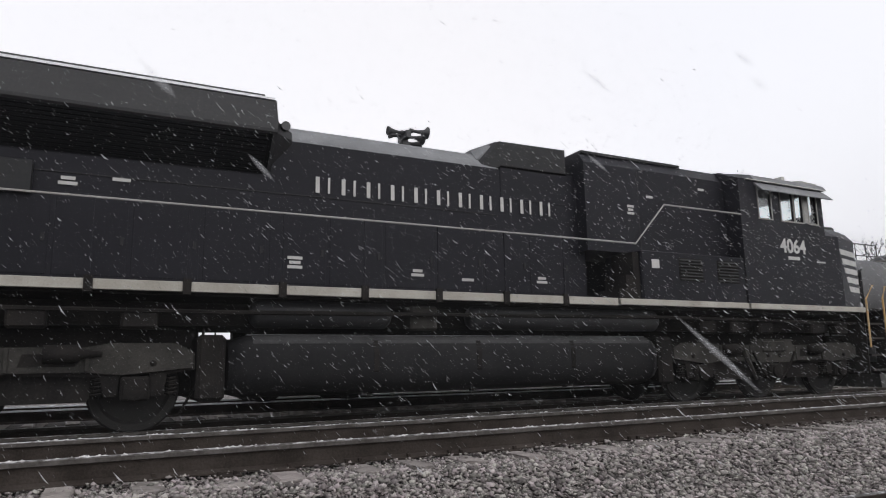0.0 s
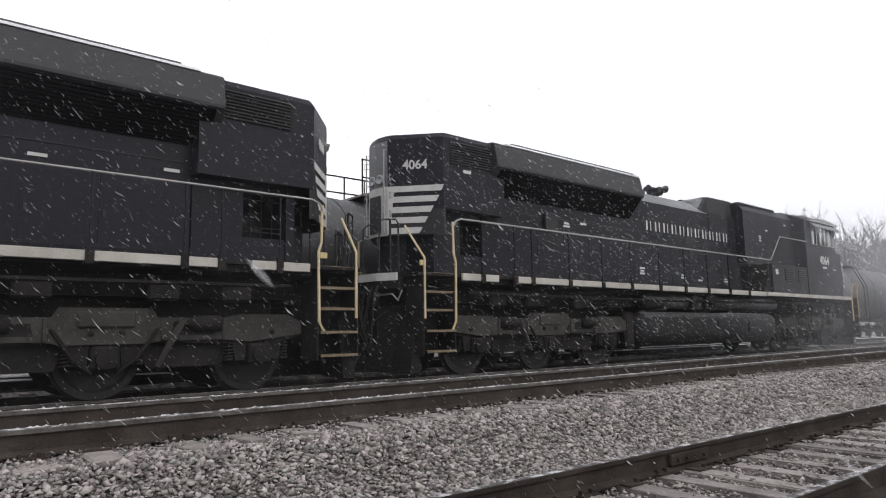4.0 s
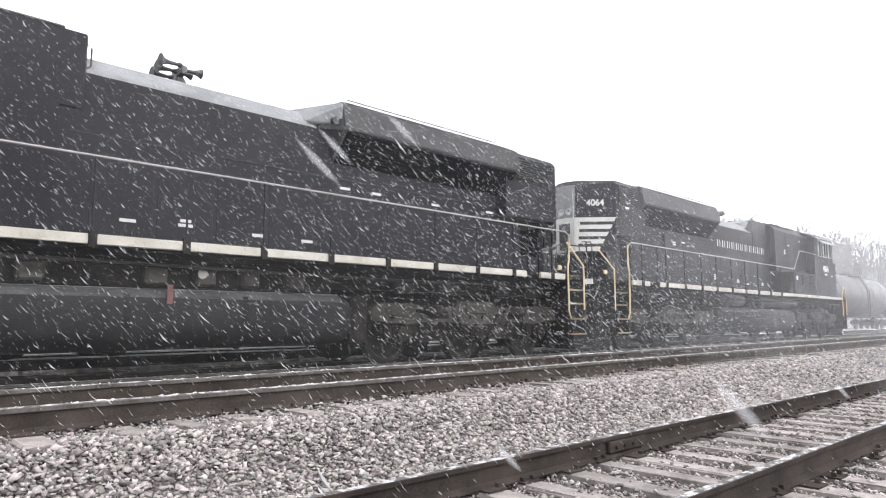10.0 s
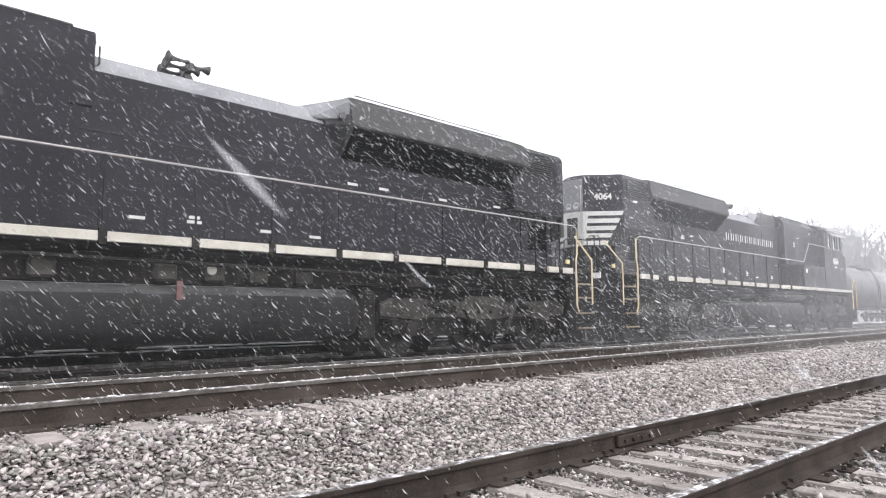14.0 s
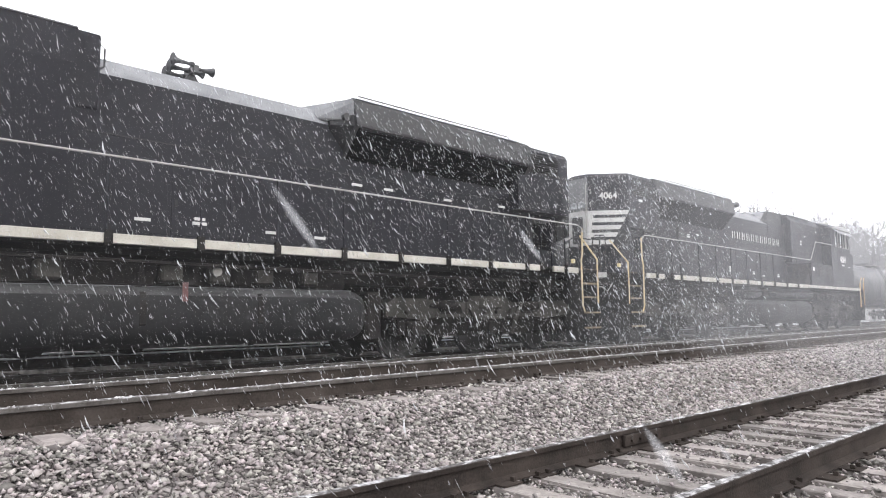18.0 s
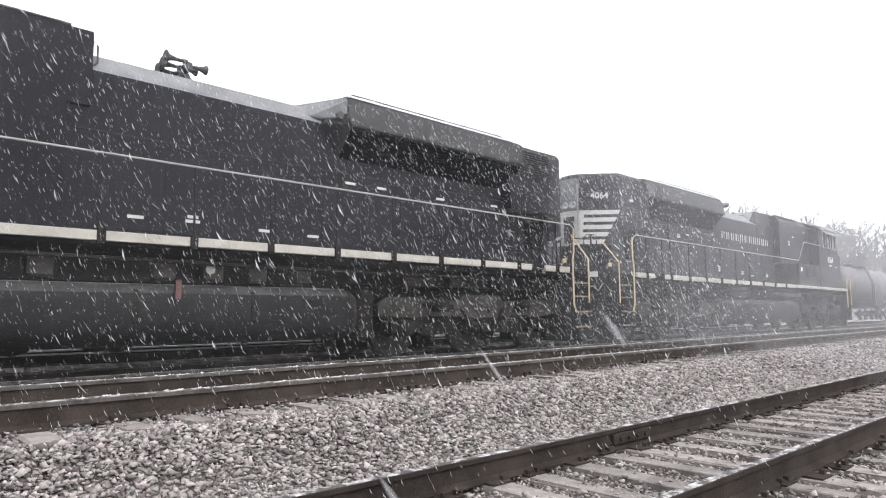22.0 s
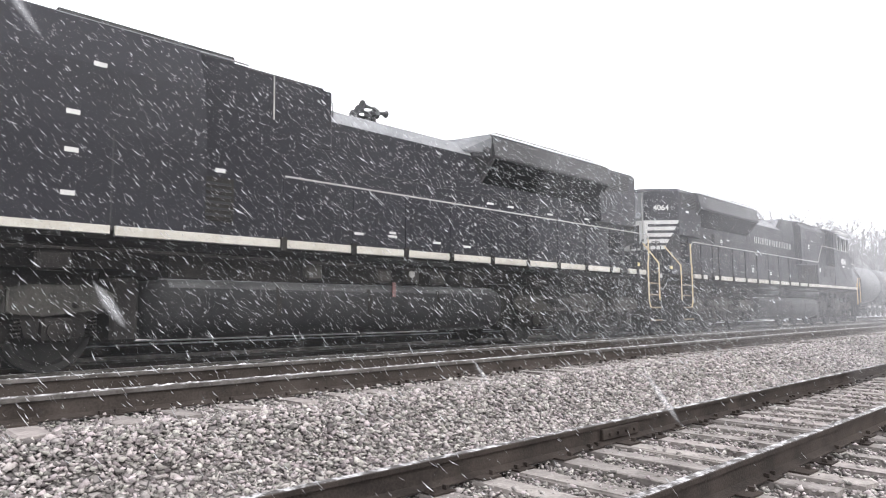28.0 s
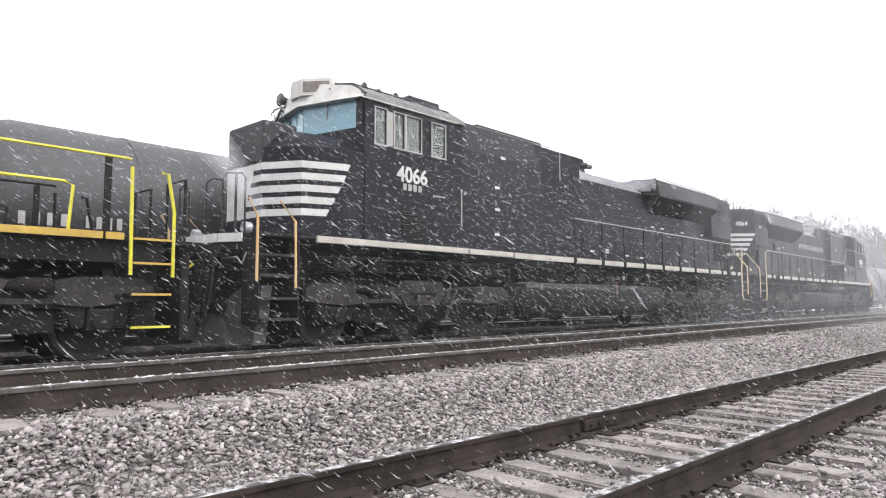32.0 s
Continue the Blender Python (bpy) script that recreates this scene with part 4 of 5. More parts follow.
        part("radiator_rim", box(1.9, re - 0.16, s * 1.02, s * 1.12, 4.62, 4.69), HORNM, lo)
        part("radiator_end", loft([[(re, s * 0.84, 3.70), (re, s * 1.20, 4.10), (re, s * 1.18, 4.30), (re, s * 0.3, 4.30)], [(re + 0.3, s * 0.84, 4.05), (re + 0.3, s * 0.90, 4.12), (re + 0.3, s * 0.88, 4.24), (re + 0.3, s * 0.3, 4.24)]]), RADM, lo, "dark end of the radiator housing")
        el = 0.5 if sd > 0 else 0.14
        part("end_slope", loft([[(re, 0, 4.2), (re, s * 1.16, 4.2), (re, s * 1.19, 4.53), (re, s * 1.12, 4.605), (re, 0, 4.66)], [(re + el, 0, 4.2), (re + el, s * 0.76, 4.2), (re + el, s * 0.80, 4.24), (re + el, s * 0.66, 4.35), (re + el * 1.45, 0, 4.505)]]), SNOWROOF if sd > 0 else RADM, lo, "sloped radiator end dusted with snow")
        part("lifting_eye", lathe([(-0.04, 0.07), (0.04, 0.07)], (re + 0.14, s * 1.14, 4.24), "y", 10), HORNM, lo)
        part("belt_line", box(1.62, 10.3, s * 0.855, s * 0.862, 3.30, 3.315), PAINT_G, lo)
    for x, w in ((2.6, 0.9), (4.0, 0.9), (5.4, 0.9)):
        part("radiator_fan", lathe([(0, 0.52), (0.07, 0.52), (0.08, 0.46), (0.03, 0.05)], (x, 0, 4.62), "z", 20), HORNM, lo, "roof fan ring")
    build_horn(lo, 8.98 if sd < 0 else 8.53, sd, -1)
    # dynamic brake hatch, then the wide electrical cabinet behind the cab
    hx = -0.25 if sd > 0 else 0.0
    if sd > 0:
        part("brake_hatch", box(10.15, 12.0, -0.88, 0.88, 3.6, 4.66, chamfer=0.02), PAINT, lo, "raised hatch with a square end")
        part("hatch_grab", tube([(10.14, 0.8, 4.2), (10.08, 0.8, 4.25), (10.08, 0.8, 4.5), (10.14, 0.8, 4.55)], 0.014), HORNM, lo)
    else:
        part("brake_hatch", loft([[(10.05 + hx, y, z) for y, z in ((-0.80, 4.16), (-0.5, 4.52), (0.5, 4.52), (0.80, 4.16))], [(10.42 + hx, y, z) for y, z in ((-0.86, 4.16), (-0.86, 4.64), (0.86, 4.64), (0.86, 4.16))],
                                   [(11.84, y, z) for y, z in ((-0.86, 4.16), (-0.86, 4.66), (0.86, 4.66), (0.86, 4.16))]]), PAINT_G, lo, "raised hatch with a sloped end")
        part("hatch_side", box(10.42 + hx, 12.0, -0.86, 0.86, 3.6, 4.2), PAINT, lo)
        part("hatch_snow", loft([[(10.03 + hx, y, z) for y, z in ((-0.72, 4.30), (-0.5, 4.535), (0.5, 4.535), (0.72, 4.30))], [(10.40 + hx, y, z) for y, z in ((-0.80, 4.30), (-0.80, 4.655), (0.80, 4.655), (0.80, 4.30))]]), SNOWROOF, lo)
    for s in (-1, 1):
        if s == sd and sd < 0:
            # raised walkway with battery boxes below it, upper wall set back
            part("battery_box", box(12.95, 15.62, s * 0.5, s * 1.49, 1.85, 2.76, chamfer=0.02), PAINT, lo, "dusty equipment box under the raised walkway")
            part("walkway_stair", prism([(12.45, 1.85), (13.0, 1.85), (13.0, 2.72), (12.8, 2.72), (12.8, 2.3), (12.62, 2.3), (12.62, 2.05), (12.45, 2.05)], "y", s * 0.86, s * 1.42), DIRTY, lo)
            louvres(lo, 13.85, 14.45, 1.495, 2.24, 2.66, s, 7)
            louvres(lo, 14.85, 15.42, 1.495, 2.24, 2.66, s, 7)
            part("cabinet", prism([(0, 2.76), (s * 1.12, 2.76), (s * 1.12, 4.40), (s * 0.95, 4.62), (0, 4.66)], "x", 12.05, 15.64), PAINT, lo, "tall electrical cabinet behind the cab")
        else:
            part("cabinet", prism([(0, 1.845), (s * 1.49, 1.845), (s * 1.49, 3.1), (s * 1.40, 3.95), (s * 1.18, 4.60), (0, 4.72)], "x", 12.75, 15.64), PAINT, lo, "tall full-width electrical cabinet behind the cab")
            part("cabinet", prism([(0, 1.845), (s * 0.95, 1.845), (s * 1.10, 4.1), (s * 1.10, 4.60), (0, 4.72)], "x", 10.5, 12.75), PAINT, lo)
            part("cabinet_opening", box(12.742, 12.752, s * 0.96, s * 1.40, 2.0, 2.9), DIRTY, lo)
            part("roof_gutter", box(11.95, 15.64, s * 1.155, s * 1.18, 4.59, 4.612), SNOWROOF, lo, "thin pale line of snow along the roof edge")
            part("door_bar", box(15.68, 15.70, s * 1.5, s * 1.515, 2.30, 3.04), PALE, lo)
            part("cabinet_door", box(12.07, 12.74, s * 0.95, s * 1.02, 2.13, 2.80, chamfer=0.01), DIRTY, lo, "dark louvred cabinet door")
            for k in range(6):
                part("louvre", box(12.12, 12.69, s * 1.02, s * 1.032, 2.20 + 0.095 * k, 2.24 + 0.095 * k), PAINT_G, lo)
            part("hatch_pipe", tube([(11.47, s * 1.115, 4.58), (11.46, s * 1.115, 3.85)], 0.012), PALE, lo)
            part("roof_gutter", box(10.5, 11.95, s * 1.10, s * 1.12, 4.575, 4.592), SNOWROOF, lo)
            louvres(lo, 16.72, 17.36, 1.502, 2.00, 2.48, s, 10)
    part("roof_vent", box(12.1, 14.6, -1.0, 1.0, 4.60, 4.67 if sd < 0 else 4.74, chamfer=0.015), PAINT_G, lo)
    for x in (13.3,):
        for s in (-1, 1):
            part("cabinet_seam", box(x, x + 0.02, s * 1.0, s * 1.125, 2.8, 4.4) if s == sd and sd < 0 else box(x + 0.7, x + 0.72, s * 1.40, s * 1.493, 1.9, 3.05), PAINT_G, lo)
    # cab: walls with real window openings
    c0, c1, w = 15.64, 18.24, 1.50
    wins = ((16.18, 16.56), (16.86, 17.25), (17.30, 17.55), (17.75, 18.02))
    z0, z1 = 3.62, 4.28
    for s in (-1, 1):
        part("cab_side", box(c0, c1, s * (w - 0.05), s * w, 1.845, z0), PAINT, lo, "black cab side wall")
        part("cab_header", box(c0, c1, s * (w - 0.05), s * w, z1, 4.41), PAINT, lo)
        edges = [c0] + [e for q in wins for e in q] + [c1]
        for a, b in zip(edges[::2], edges[1::2]):
            part("window_post", box(a, b, s * (w - 0.05), s * w, z0, z1), PAINT, lo)
        for k, (a, b) in enumerate(wins):
            wi = part("cab_window", box(a - 0.03, b + 0.03, s * (w + 0.004), s * (w + 0.02), z0 - 0.025, z0), PALE, lo, "side window with a pale frame")
            part("window_frame", box(a - 0.03, b + 0.03, s * (w + 0.004), s * (w + 0.02), z1, z1 + 0.015), PALE, wi)
            part("window_frame", box(a - 0.02, a, s * (w + 0.004), s * (w + 0.02), z0, z1), PALE, wi)
            part("window_frame", box(b, b + 0.02, s * (w + 0.004), s * (w + 0.02), z0, z1), PALE, wi)
            part("pane", box(a, b, s * (w - 0.03), s * (w - 0.022), z0, z1), GLASS if sd < 0 else GREYPANE, wi, "dark window pane")
        part("sliding_sash", box(17.59, 17.72, s * (w + 0.002), s * (w + 0.016), z0, z1 - 0.02), PALE, lo, "pale window sash")
        part("drip_strip", box(c0 + 0.2, c1 + 0.1, s * (w + 0.0), s * (w + 0.05), 4.385, 4.402), BROW, lo, "pale drip strip")
        part("sun_visor", prism([(s * 1.5, 4.31), (s * 1.70, 4.14), (s * 1.71, 4.155), (s * 1.5, 4.36)], "x", 16.1, 18.34), SNOWROOF, lo, "sloping visor above the side windows") if sd < 0 else None
    part("cab_rear_wall", box(c0, c0 + 0.05, -w + 0.05, w - 0.05, 1.845, 4.40), PAINT, lo)
    part("cab_floor", box(c0, c1, -w + 0.06, w - 0.06, 2.6, 2.66), DIRTY, lo)
    part("control_stand", box(17.2, 17.8, sd * 0.2, sd * 0.7, 2.66, 3.7, chamfer=0.03), DIRTY, lo)
    for y in (-0.8, 0.8):
        part("cab_seat", box(16.6, 17.0, y - 0.25, y + 0.25, 2.66, 3.15, chamfer=0.05), DIRTY, lo)
    roof = [(-1.54, 4.40), (-1.46, 4.52), (-1.15, 4.72), (-0.6, 4.88), (0, 4.92), (0.6, 4.88), (1.15, 4.72), (1.46, 4.52), (1.54, 4.40)]
    if sd < 0:
        roof = [(y, z - 0.10 * (z > 4.6)) for y, z in roof]
        part("cab_back_roof", prism([(-1.5, 4.41), (-0.95, 4.64), (0.95, 4.64), (1.5, 4.41)], "x", 15.62, 16.1), PAINT, lo)
    part("cab_roof", prism(roof, "x", c0 + (0.42 if sd < 0 else -0.05), c1 + (0.16 if sd < 0 else 0.01)), SNOWROOF if sd < 0 else ROOFM, lo, "cab roof dusted with snow")
    part("roof_hatch", box(16.3, 17.0, -0.5, 0.3, 4.76, 4.86, chamfer=0.02), PAINT_G, lo)
    if sd > 0:
        part("roof_lump", box(15.85, 16.75, 0.72, 1.06, 4.70, 4.90, chamfer=0.03), PAINT_G, lo, "dark air conditioner casing on the roof")
        for x, h in ((17.1, 0.12), (17.55, 0.09), (17.9, 0.13)):
            part("roof_fitting", lathe([(0, 0.06), (h * 0.6, 0.06), (h, 0.02)], (x, 1.05, 4.74), "z", 8), HORNM, lo)
        part("roof_rib", tube([(18.2, 1.17, 4.73), (15.7, 1.17, 4.73)], 0.018), HORNM, lo)
        part("roof_rib", tube([(18.24, 0.2, 4.93), (18.24, 1.15, 4.74), (18.24, 1.5, 4.49)], 0.022), HORNM, lo)
    part("antenna", lathe([(0, 0.05), (0.06, 0.05), (0.2, 0.01)], (17.5, 0.4, 4.74), "z", 10), HORNM, lo)
    part("antenna_dome", lathe([(0, 0.12), (0.05, 0.12), (0.09, 0.06)], (17.8, -0.2, 4.78), "z", 12), PALE, lo)
    # front face of the cab, windshields
    f = c1
    part("cab_front", prism([(f - 0.05, -1.45), (f, -1.45), (f + 0.28, 0), (f, 1.45), (f - 0.05, 1.45)], "z", 3.2, 3.90), PAINT, lo)
    brow = []
    for y, x1, z0b, z1b in ((-1.46, 0.08, 4.42, 4.55), (-1.1, 0.18, 4.43, 4.72), (-0.5, 0.32, 4.44, 4.84), (0, 0.42, 4.45, 4.87), (0.5, 0.32, 4.44, 4.84), (1.1, 0.18, 4.43, 4.72), (1.46, 0.08, 4.42, 4.55)):
        brow.append([(f - 0.04, y, z0b), (f + x1, y, z0b), (f + x1 - 0.10, y, z1b - 0.02), (f - 0.04, y, z1b)])
    part("cab_brow", loft(brow), BROW, lo, "pale painted brow above the windshield")
    for y in (-1.36, 1.36):
        part("windshield_post", box(f - 0.05, f + 0.03, y - 0.09, y + 0.09, 3.90, 4.50), PAINT, lo)
    for s in (-1, 1):
        ws = part("windshield", prism([(f - 0.005, s * 1.27), (f + 0.27, s * 0.01), (f + 0.258, s * 0.01), (f - 0.02, s * 1.27)], "z", 3.90, 4.46), SHIELD if sd > 0 else GLASS, lo, "windshield pane")
        part("wiper", tube([(f + 0.16, s * 0.62, 4.46), (f + 0.17, s * 0.60, 4.14)], 0.014), HORNM, ws)
        part("wiper_arm", tube([(f + 0.20, s * 0.60, 4.58), (f + 0.19, s * 0.72, 4.70)], 0.014), HORNM, ws)
    face = [(f - 0.02, 0.62), (f + 0.10, 0.62), (f + 0.44, 0.16)]
    nb = part("number_board", prism(face + [(x, -y) for x, y in face[::-1]], "z", 4.63, 4.95), BROW, lo, "pale headlight and number board housing")
    for s in (-1, 1):
        p, q = Vector((f + 0.12, s * 0.593, 0)), Vector((f + 0.42, s * 0.187, 0))
        n = Vector((0.804, s * 0.594, 0)) * 0.012
        part("number_panel", prism([p[:2], q[:2], (q + n)[:2], (p + n)[:2]], "z", 4.69, 4.89), STEEL, nb, "grey glass number panel")
    part("bell", lathe([(0, 0.03), (0.05, 0.07), (0.14, 0.09), (0.2, 0.14), (0.21, 0.14)], (f + 0.08, sd * -0.78, 4.78), "x", 12), HORNM, lo, "dark bell on a bracket", True)
    for k in range(5):
        part("roof_hose", tube([(f + 0.1, sd * (-0.6 - 0.12 * k), 4.72), (f + 0.26 + 0.03 * (k % 2), sd * (-0.65 - 0.12 * k), 4.62 - 0.04 * (k % 3)), (f + 0.16, sd * (-0.72 - 0.12 * k), 4.36 - 0.05 * (k % 2))], 0.014), HORNM, lo)
    part("bell_bracket", tube([(f + 0.1, -0.6, 4.45), (f + 0.3, -0.72, 4.55), (f + 0.3, -0.9, 4.35)], 0.03), HORNM, lo)
    # nose
    nx = 0.32 if sd < 0 else 0.0  # the first unit's nose reaches a little further
    base = [(18.22, -1.48), (18.70, -1.48), (19.36 + nx, -1.20), (19.72 + nx, -0.55), (19.72 + nx, 0.55), (19.36 + nx, 1.20), (18.70, 1.48), (18.22, 1.48)]
    crown = [(18.22, -1.24), (18.66, -1.24), (19.30 + nx, -1.08), (19.56 + nx, -0.48), (19.56 + nx, 0.48), (19.30 + nx, 1.08), (18.66, 1.24), (18.22, 1.24)]
    part("nose", loft([[(*p, 1.85) for p in base], [(*p, 3.40) for p in base], [(x, y, 3.58) for x, y in crown], [(x - 0.08 * (x > 18.5), y * 0.84, 3.70) for x, y in crown]]), PAINT, lo, "black wide nose")
    # lighter grey here paints the haze in front of the nose
    part("nose_top", box(19.02, 19.735 + nx, -0.58, 0.58, 3.15, 3.90, chamfer=0.04), RADM, lo, "raised middle of the nose with the front door")

    def nose_band(za, zb):
        bm = bmesh.new()
        g = 0.012
        for s in (-1, 1):
            rings = []
            for z in (za, zb):
                e = 18.98 - 0.42 * (z - 2.22) / 0.92 + nx * 0.4
                c = max(e + 0.001, 18.70)
                ye, yc = [1.48 - max(p - 18.70, 0) * 0.28 / (0.66 + nx) for p in (e, c)]
                q = [(e, ye + g), (c, yc + g), (19.36 + nx + g, 1.20 + g), (19.72 + nx + g, 0.55 + g), (19.72 + nx + g, 0), (19.70 + nx, 0), (19.70 + nx, 0.53), (19.34 + nx, 1.18), (c, yc - 0.03), (e, ye - 0.03)]
                rings.append([(x, s * y, z) for x, y in q])
            loft(rings, bm)
        return bm
    stripes(lo, nose_band, 2.22, 3.14, 5, "nose_stripe", "white band round the black nose")
    ya, yb = sorted((sd * -0.55, sd * -0.05))
    part("nose_panel", box(19.72 + nx, 19.738 + nx, ya, yb, 2.22, 3.14), WHITE, lo, "white panel on the nose front")
    for k in range(4):
        ya, yb = sorted((sd * -0.05, sd * (0.03 + 0.09 * k)))
        part("nose_panel", box(19.72 + nx, 19.736 + nx, ya, yb, 2.30 + 0.201 * k, 2.46 + 0.201 * k), WHITE, lo)
    part("nose_panel", prism([(19.72 + nx, sd * -0.55), (19.36 + nx, sd * -1.2), (19.375 + nx, sd * -1.205), (19.736 + nx, sd * -0.55)], "z", 2.22, 3.14), WHITE, lo)
    for s in (-1, 1):
        part("ditch_light", lathe([(0, 0.09), (0.12, 0.09), (0.13, 0.07), (0.10, 0.02)], (20.1, s * 0.85, 1.98), "x", 14), LENS, lo, "ditch light")
    # trucks, tank and air reservoirs
    build_truck(lo, 2.75, wheels)
    build_truck(lo, 16.55, wheels)
    half = [(1.14, 1.215), (1.23, 1.19), (1.295, 1.135), (1.335, 1.05), (1.345, 0.98), (1.345, 0.74), (1.32, 0.61), (1.24, 0.49), (1.10, 0.41), (0.95, 0.38)]
    tank = [(-y, z) for y, z in half] + half[::-1]
    small = [(y * 0.9, 0.75 + (z - 0.75) * 0.85) for y, z in tank]
    part("fuel_tank", loft([[(5.92, *p) for p in small], [(6.15, *p) for p in tank], [(13.2, *p) for p in tank], [(13.42, *p) for p in small]]), TANKM, lo, "long dull black fuel tank", True)
    for s in (-1, 1):
        # pale strips paint the sky highlight along the tank's top edge
        part("tank_ledge", box(6.15, 13.2, s * 1.05, s * 1.145, 1.205, 1.23), SNOWROOF, lo, "snow-dusted ledge along the tank's edge, pale for the sky highlight")
        part("tank_shoulder", prism([(s * 1.145, 1.222), (s * 1.234, 1.197), (s * 1.300, 1.141), (s * 1.318, 1.10), (s * 1.312, 1.10), (s * 1.292, 1.135), (s * 1.228, 1.188), (s * 1.142, 1.212)], "x", 6.2, 13.15), LEDGE, lo, "dusty upper curve of the tank with the sky highlight in its colour")
        for x in (7.9, 9.6, 11.4):
            part("tank_strap", prism([(s * 1.15, 1.225), (s * 1.305, 1.14), (s * 1.355, 0.98), (s * 1.352, 0.715), (s * 1.06, 0.37), (s * 1.04, 0.385), (s * 1.33, 0.72), (s * 1.33, 0.98), (s * 1.28, 1.12), (s * 1.14, 1.20)], "x", x, x + 0.08), DIRTY, lo)
        if s == sd and sd < 0:
            for a, b in ((6.15, 8.2), (9.5, 13.45)):
                # lighter grey stands for the light on the reservoirs' tops
                part("air_reservoir", lathe([(a, 0.02), (a + 0.02, 0.12), (a + 0.1, 0.19), (b - 0.1, 0.19), (b - 0.02, 0.12), (b, 0.02)], (0, s * 1.20, 1.50), "x", 18), RADM, lo, "black cylindrical air reservoir", True)
            part("air_filter", box(8.5, 8.95, s * 1.0, s * 1.3, 1.30, 1.66, chamfer=0.03), TRUCKM, lo)
        else:
            part("equipment_rack", box(6.3, 13.1, s * 0.9, s * 1.15, 1.25, 1.55), DIRTY, lo)
            for x in (6.9, 7.7, 8.4, 9.1, 10.6):
                part("valve_box", box(x, x + 0.3, s * 1.1, s * 1.3, 1.28, 1.52, chamfer=0.03), TRUCKM, lo)
            part("fuel_gauge_sign", box(9.05, 9.13, s * 1.345, s * 1.36, 1.02, 1.28), RED, lo, "small red sign on the tank")
            part("valve_dial", lathe([(0, 0.07), (s * 0.02, 0.07)], (8.62, s * 1.31, 1.45), "y", 14), PALE, lo)
        for x in (0.9, 1.9, 3.4, 4.6, 14.4, 15.2, 16.0, 17.6, 18.4):
            part("underframe_box", box(x, x + 0.42, s * 1.2, s * 1.40, 1.28, 1.52, chamfer=0.03), DIRTY, lo)
        part("cable_run", tube([(0.3, s * 1.4, 1.52), (5.8, s * 1.4, 1.5), (13.4, s * 1.4, 1.56), (L - 0.2, s * 1.4, 1.52)], 0.03), DIRTY, lo)
    # lettering
    if sd < 0:
        for k in range(11):
            x = 7.14 + 0.408 * k
            bm = box(x, x + 0.060, -0.872, -0.864, 3.37, 3.62)
            box(x + 0.19, x + 0.225, -0.872, -0.864, 3.37, 3.62, bm)
            part("lettering_bar", bm, WHITE, lo, "pale painted bars in place of the railway's name")
        writing(number, 0.40, WHITE, lo, pose(17.13, -1.506, 2.95, 90, 0, 0))
        plate_bars(lo, 17.13, 1.50, 2.80, sd, 1, 0.36, 0.07)
        for x, z, r in ((3.89, 3.14, 2), (4.51, 3.25, 1), (6.85, 2.2, 3), (8.82, 2.17, 2), (9.73, 2.13, 1), (11.21, 2.15, 2)):
            plate_bars(lo, x, 0.863, z, sd, r)
        for x, z, r, u in ((13.11, 3.5, 3, 1.121), (13.6, 3.86, 1, 1.121), (15.0, 4.15, 1, 1.121)):
            plate_bars(lo, x, u, z, sd, r, 0.16)
        part("notice", box(13.18, 13.36, -1.5, -1.492, 2.44, 2.60), WHITE, lo, "white notice plate")
        plate_bars(lo, 18.0, 1.50, 2.78, sd, 1, 0.28, 0.03)
        plate_bars(lo, 0.6, 1.125, 3.86, sd, 1, 0.2, 0.06)
        part("tool_box", box(3.1, 3.5, -0.95, -0.86, 2.98, 3.4, chamfer=0.01), PAINT_G, lo)
    else:
        writing(number, 0.40, WHITE, lo, pose(17.08, 1.506, 3.02, 90, 0, 180))
        for k in range(4):
            plate_bars(lo, 16.88 + 0.133 * k, 1.50, 2.86, sd, 1, 0.085, 0.12, PALE)
        for k in range(6):
            plate_bars(lo, 16.20 + 0.06 * k, 1.50, 2.82, sd, 1, 0.04, 0.035, PALE)
        for x, z, r in ((9.52, 2.15, 1), (8.7, 2.16, 2), (7.51, 2.12, 1), (6.6, 2.1, 1), (5.82, 3.12, 1), (5.1, 3.12, 1), (3.56, 3.1, 1), (1.9, 3.14, 1), (11.05, 2.15, 3)):
            plate_bars(lo, x, 0.863, z, sd, r)
        for x, z in ((14.18, 3.93), (14.5, 3.22), (14.5, 2.74), (14.52, 2.20)):
            plate_bars(lo, x, 1.49 if z < 3.5 else 1.402, z, sd, 1, 0.16, 0.06)
        plate_bars(lo, 12.31, 1.03, 2.87, sd, 1, 0.16, 0.06)
    return lo, wheels


loco_a, wheels_a = build_locomotive(-1, "4064", "black diesel locomotive with white banded ends, snow on its roof")
loco_b, wheels_b = build_locomotive(1, "4066", "black diesel locomotive with white banded nose, coupled nose out")


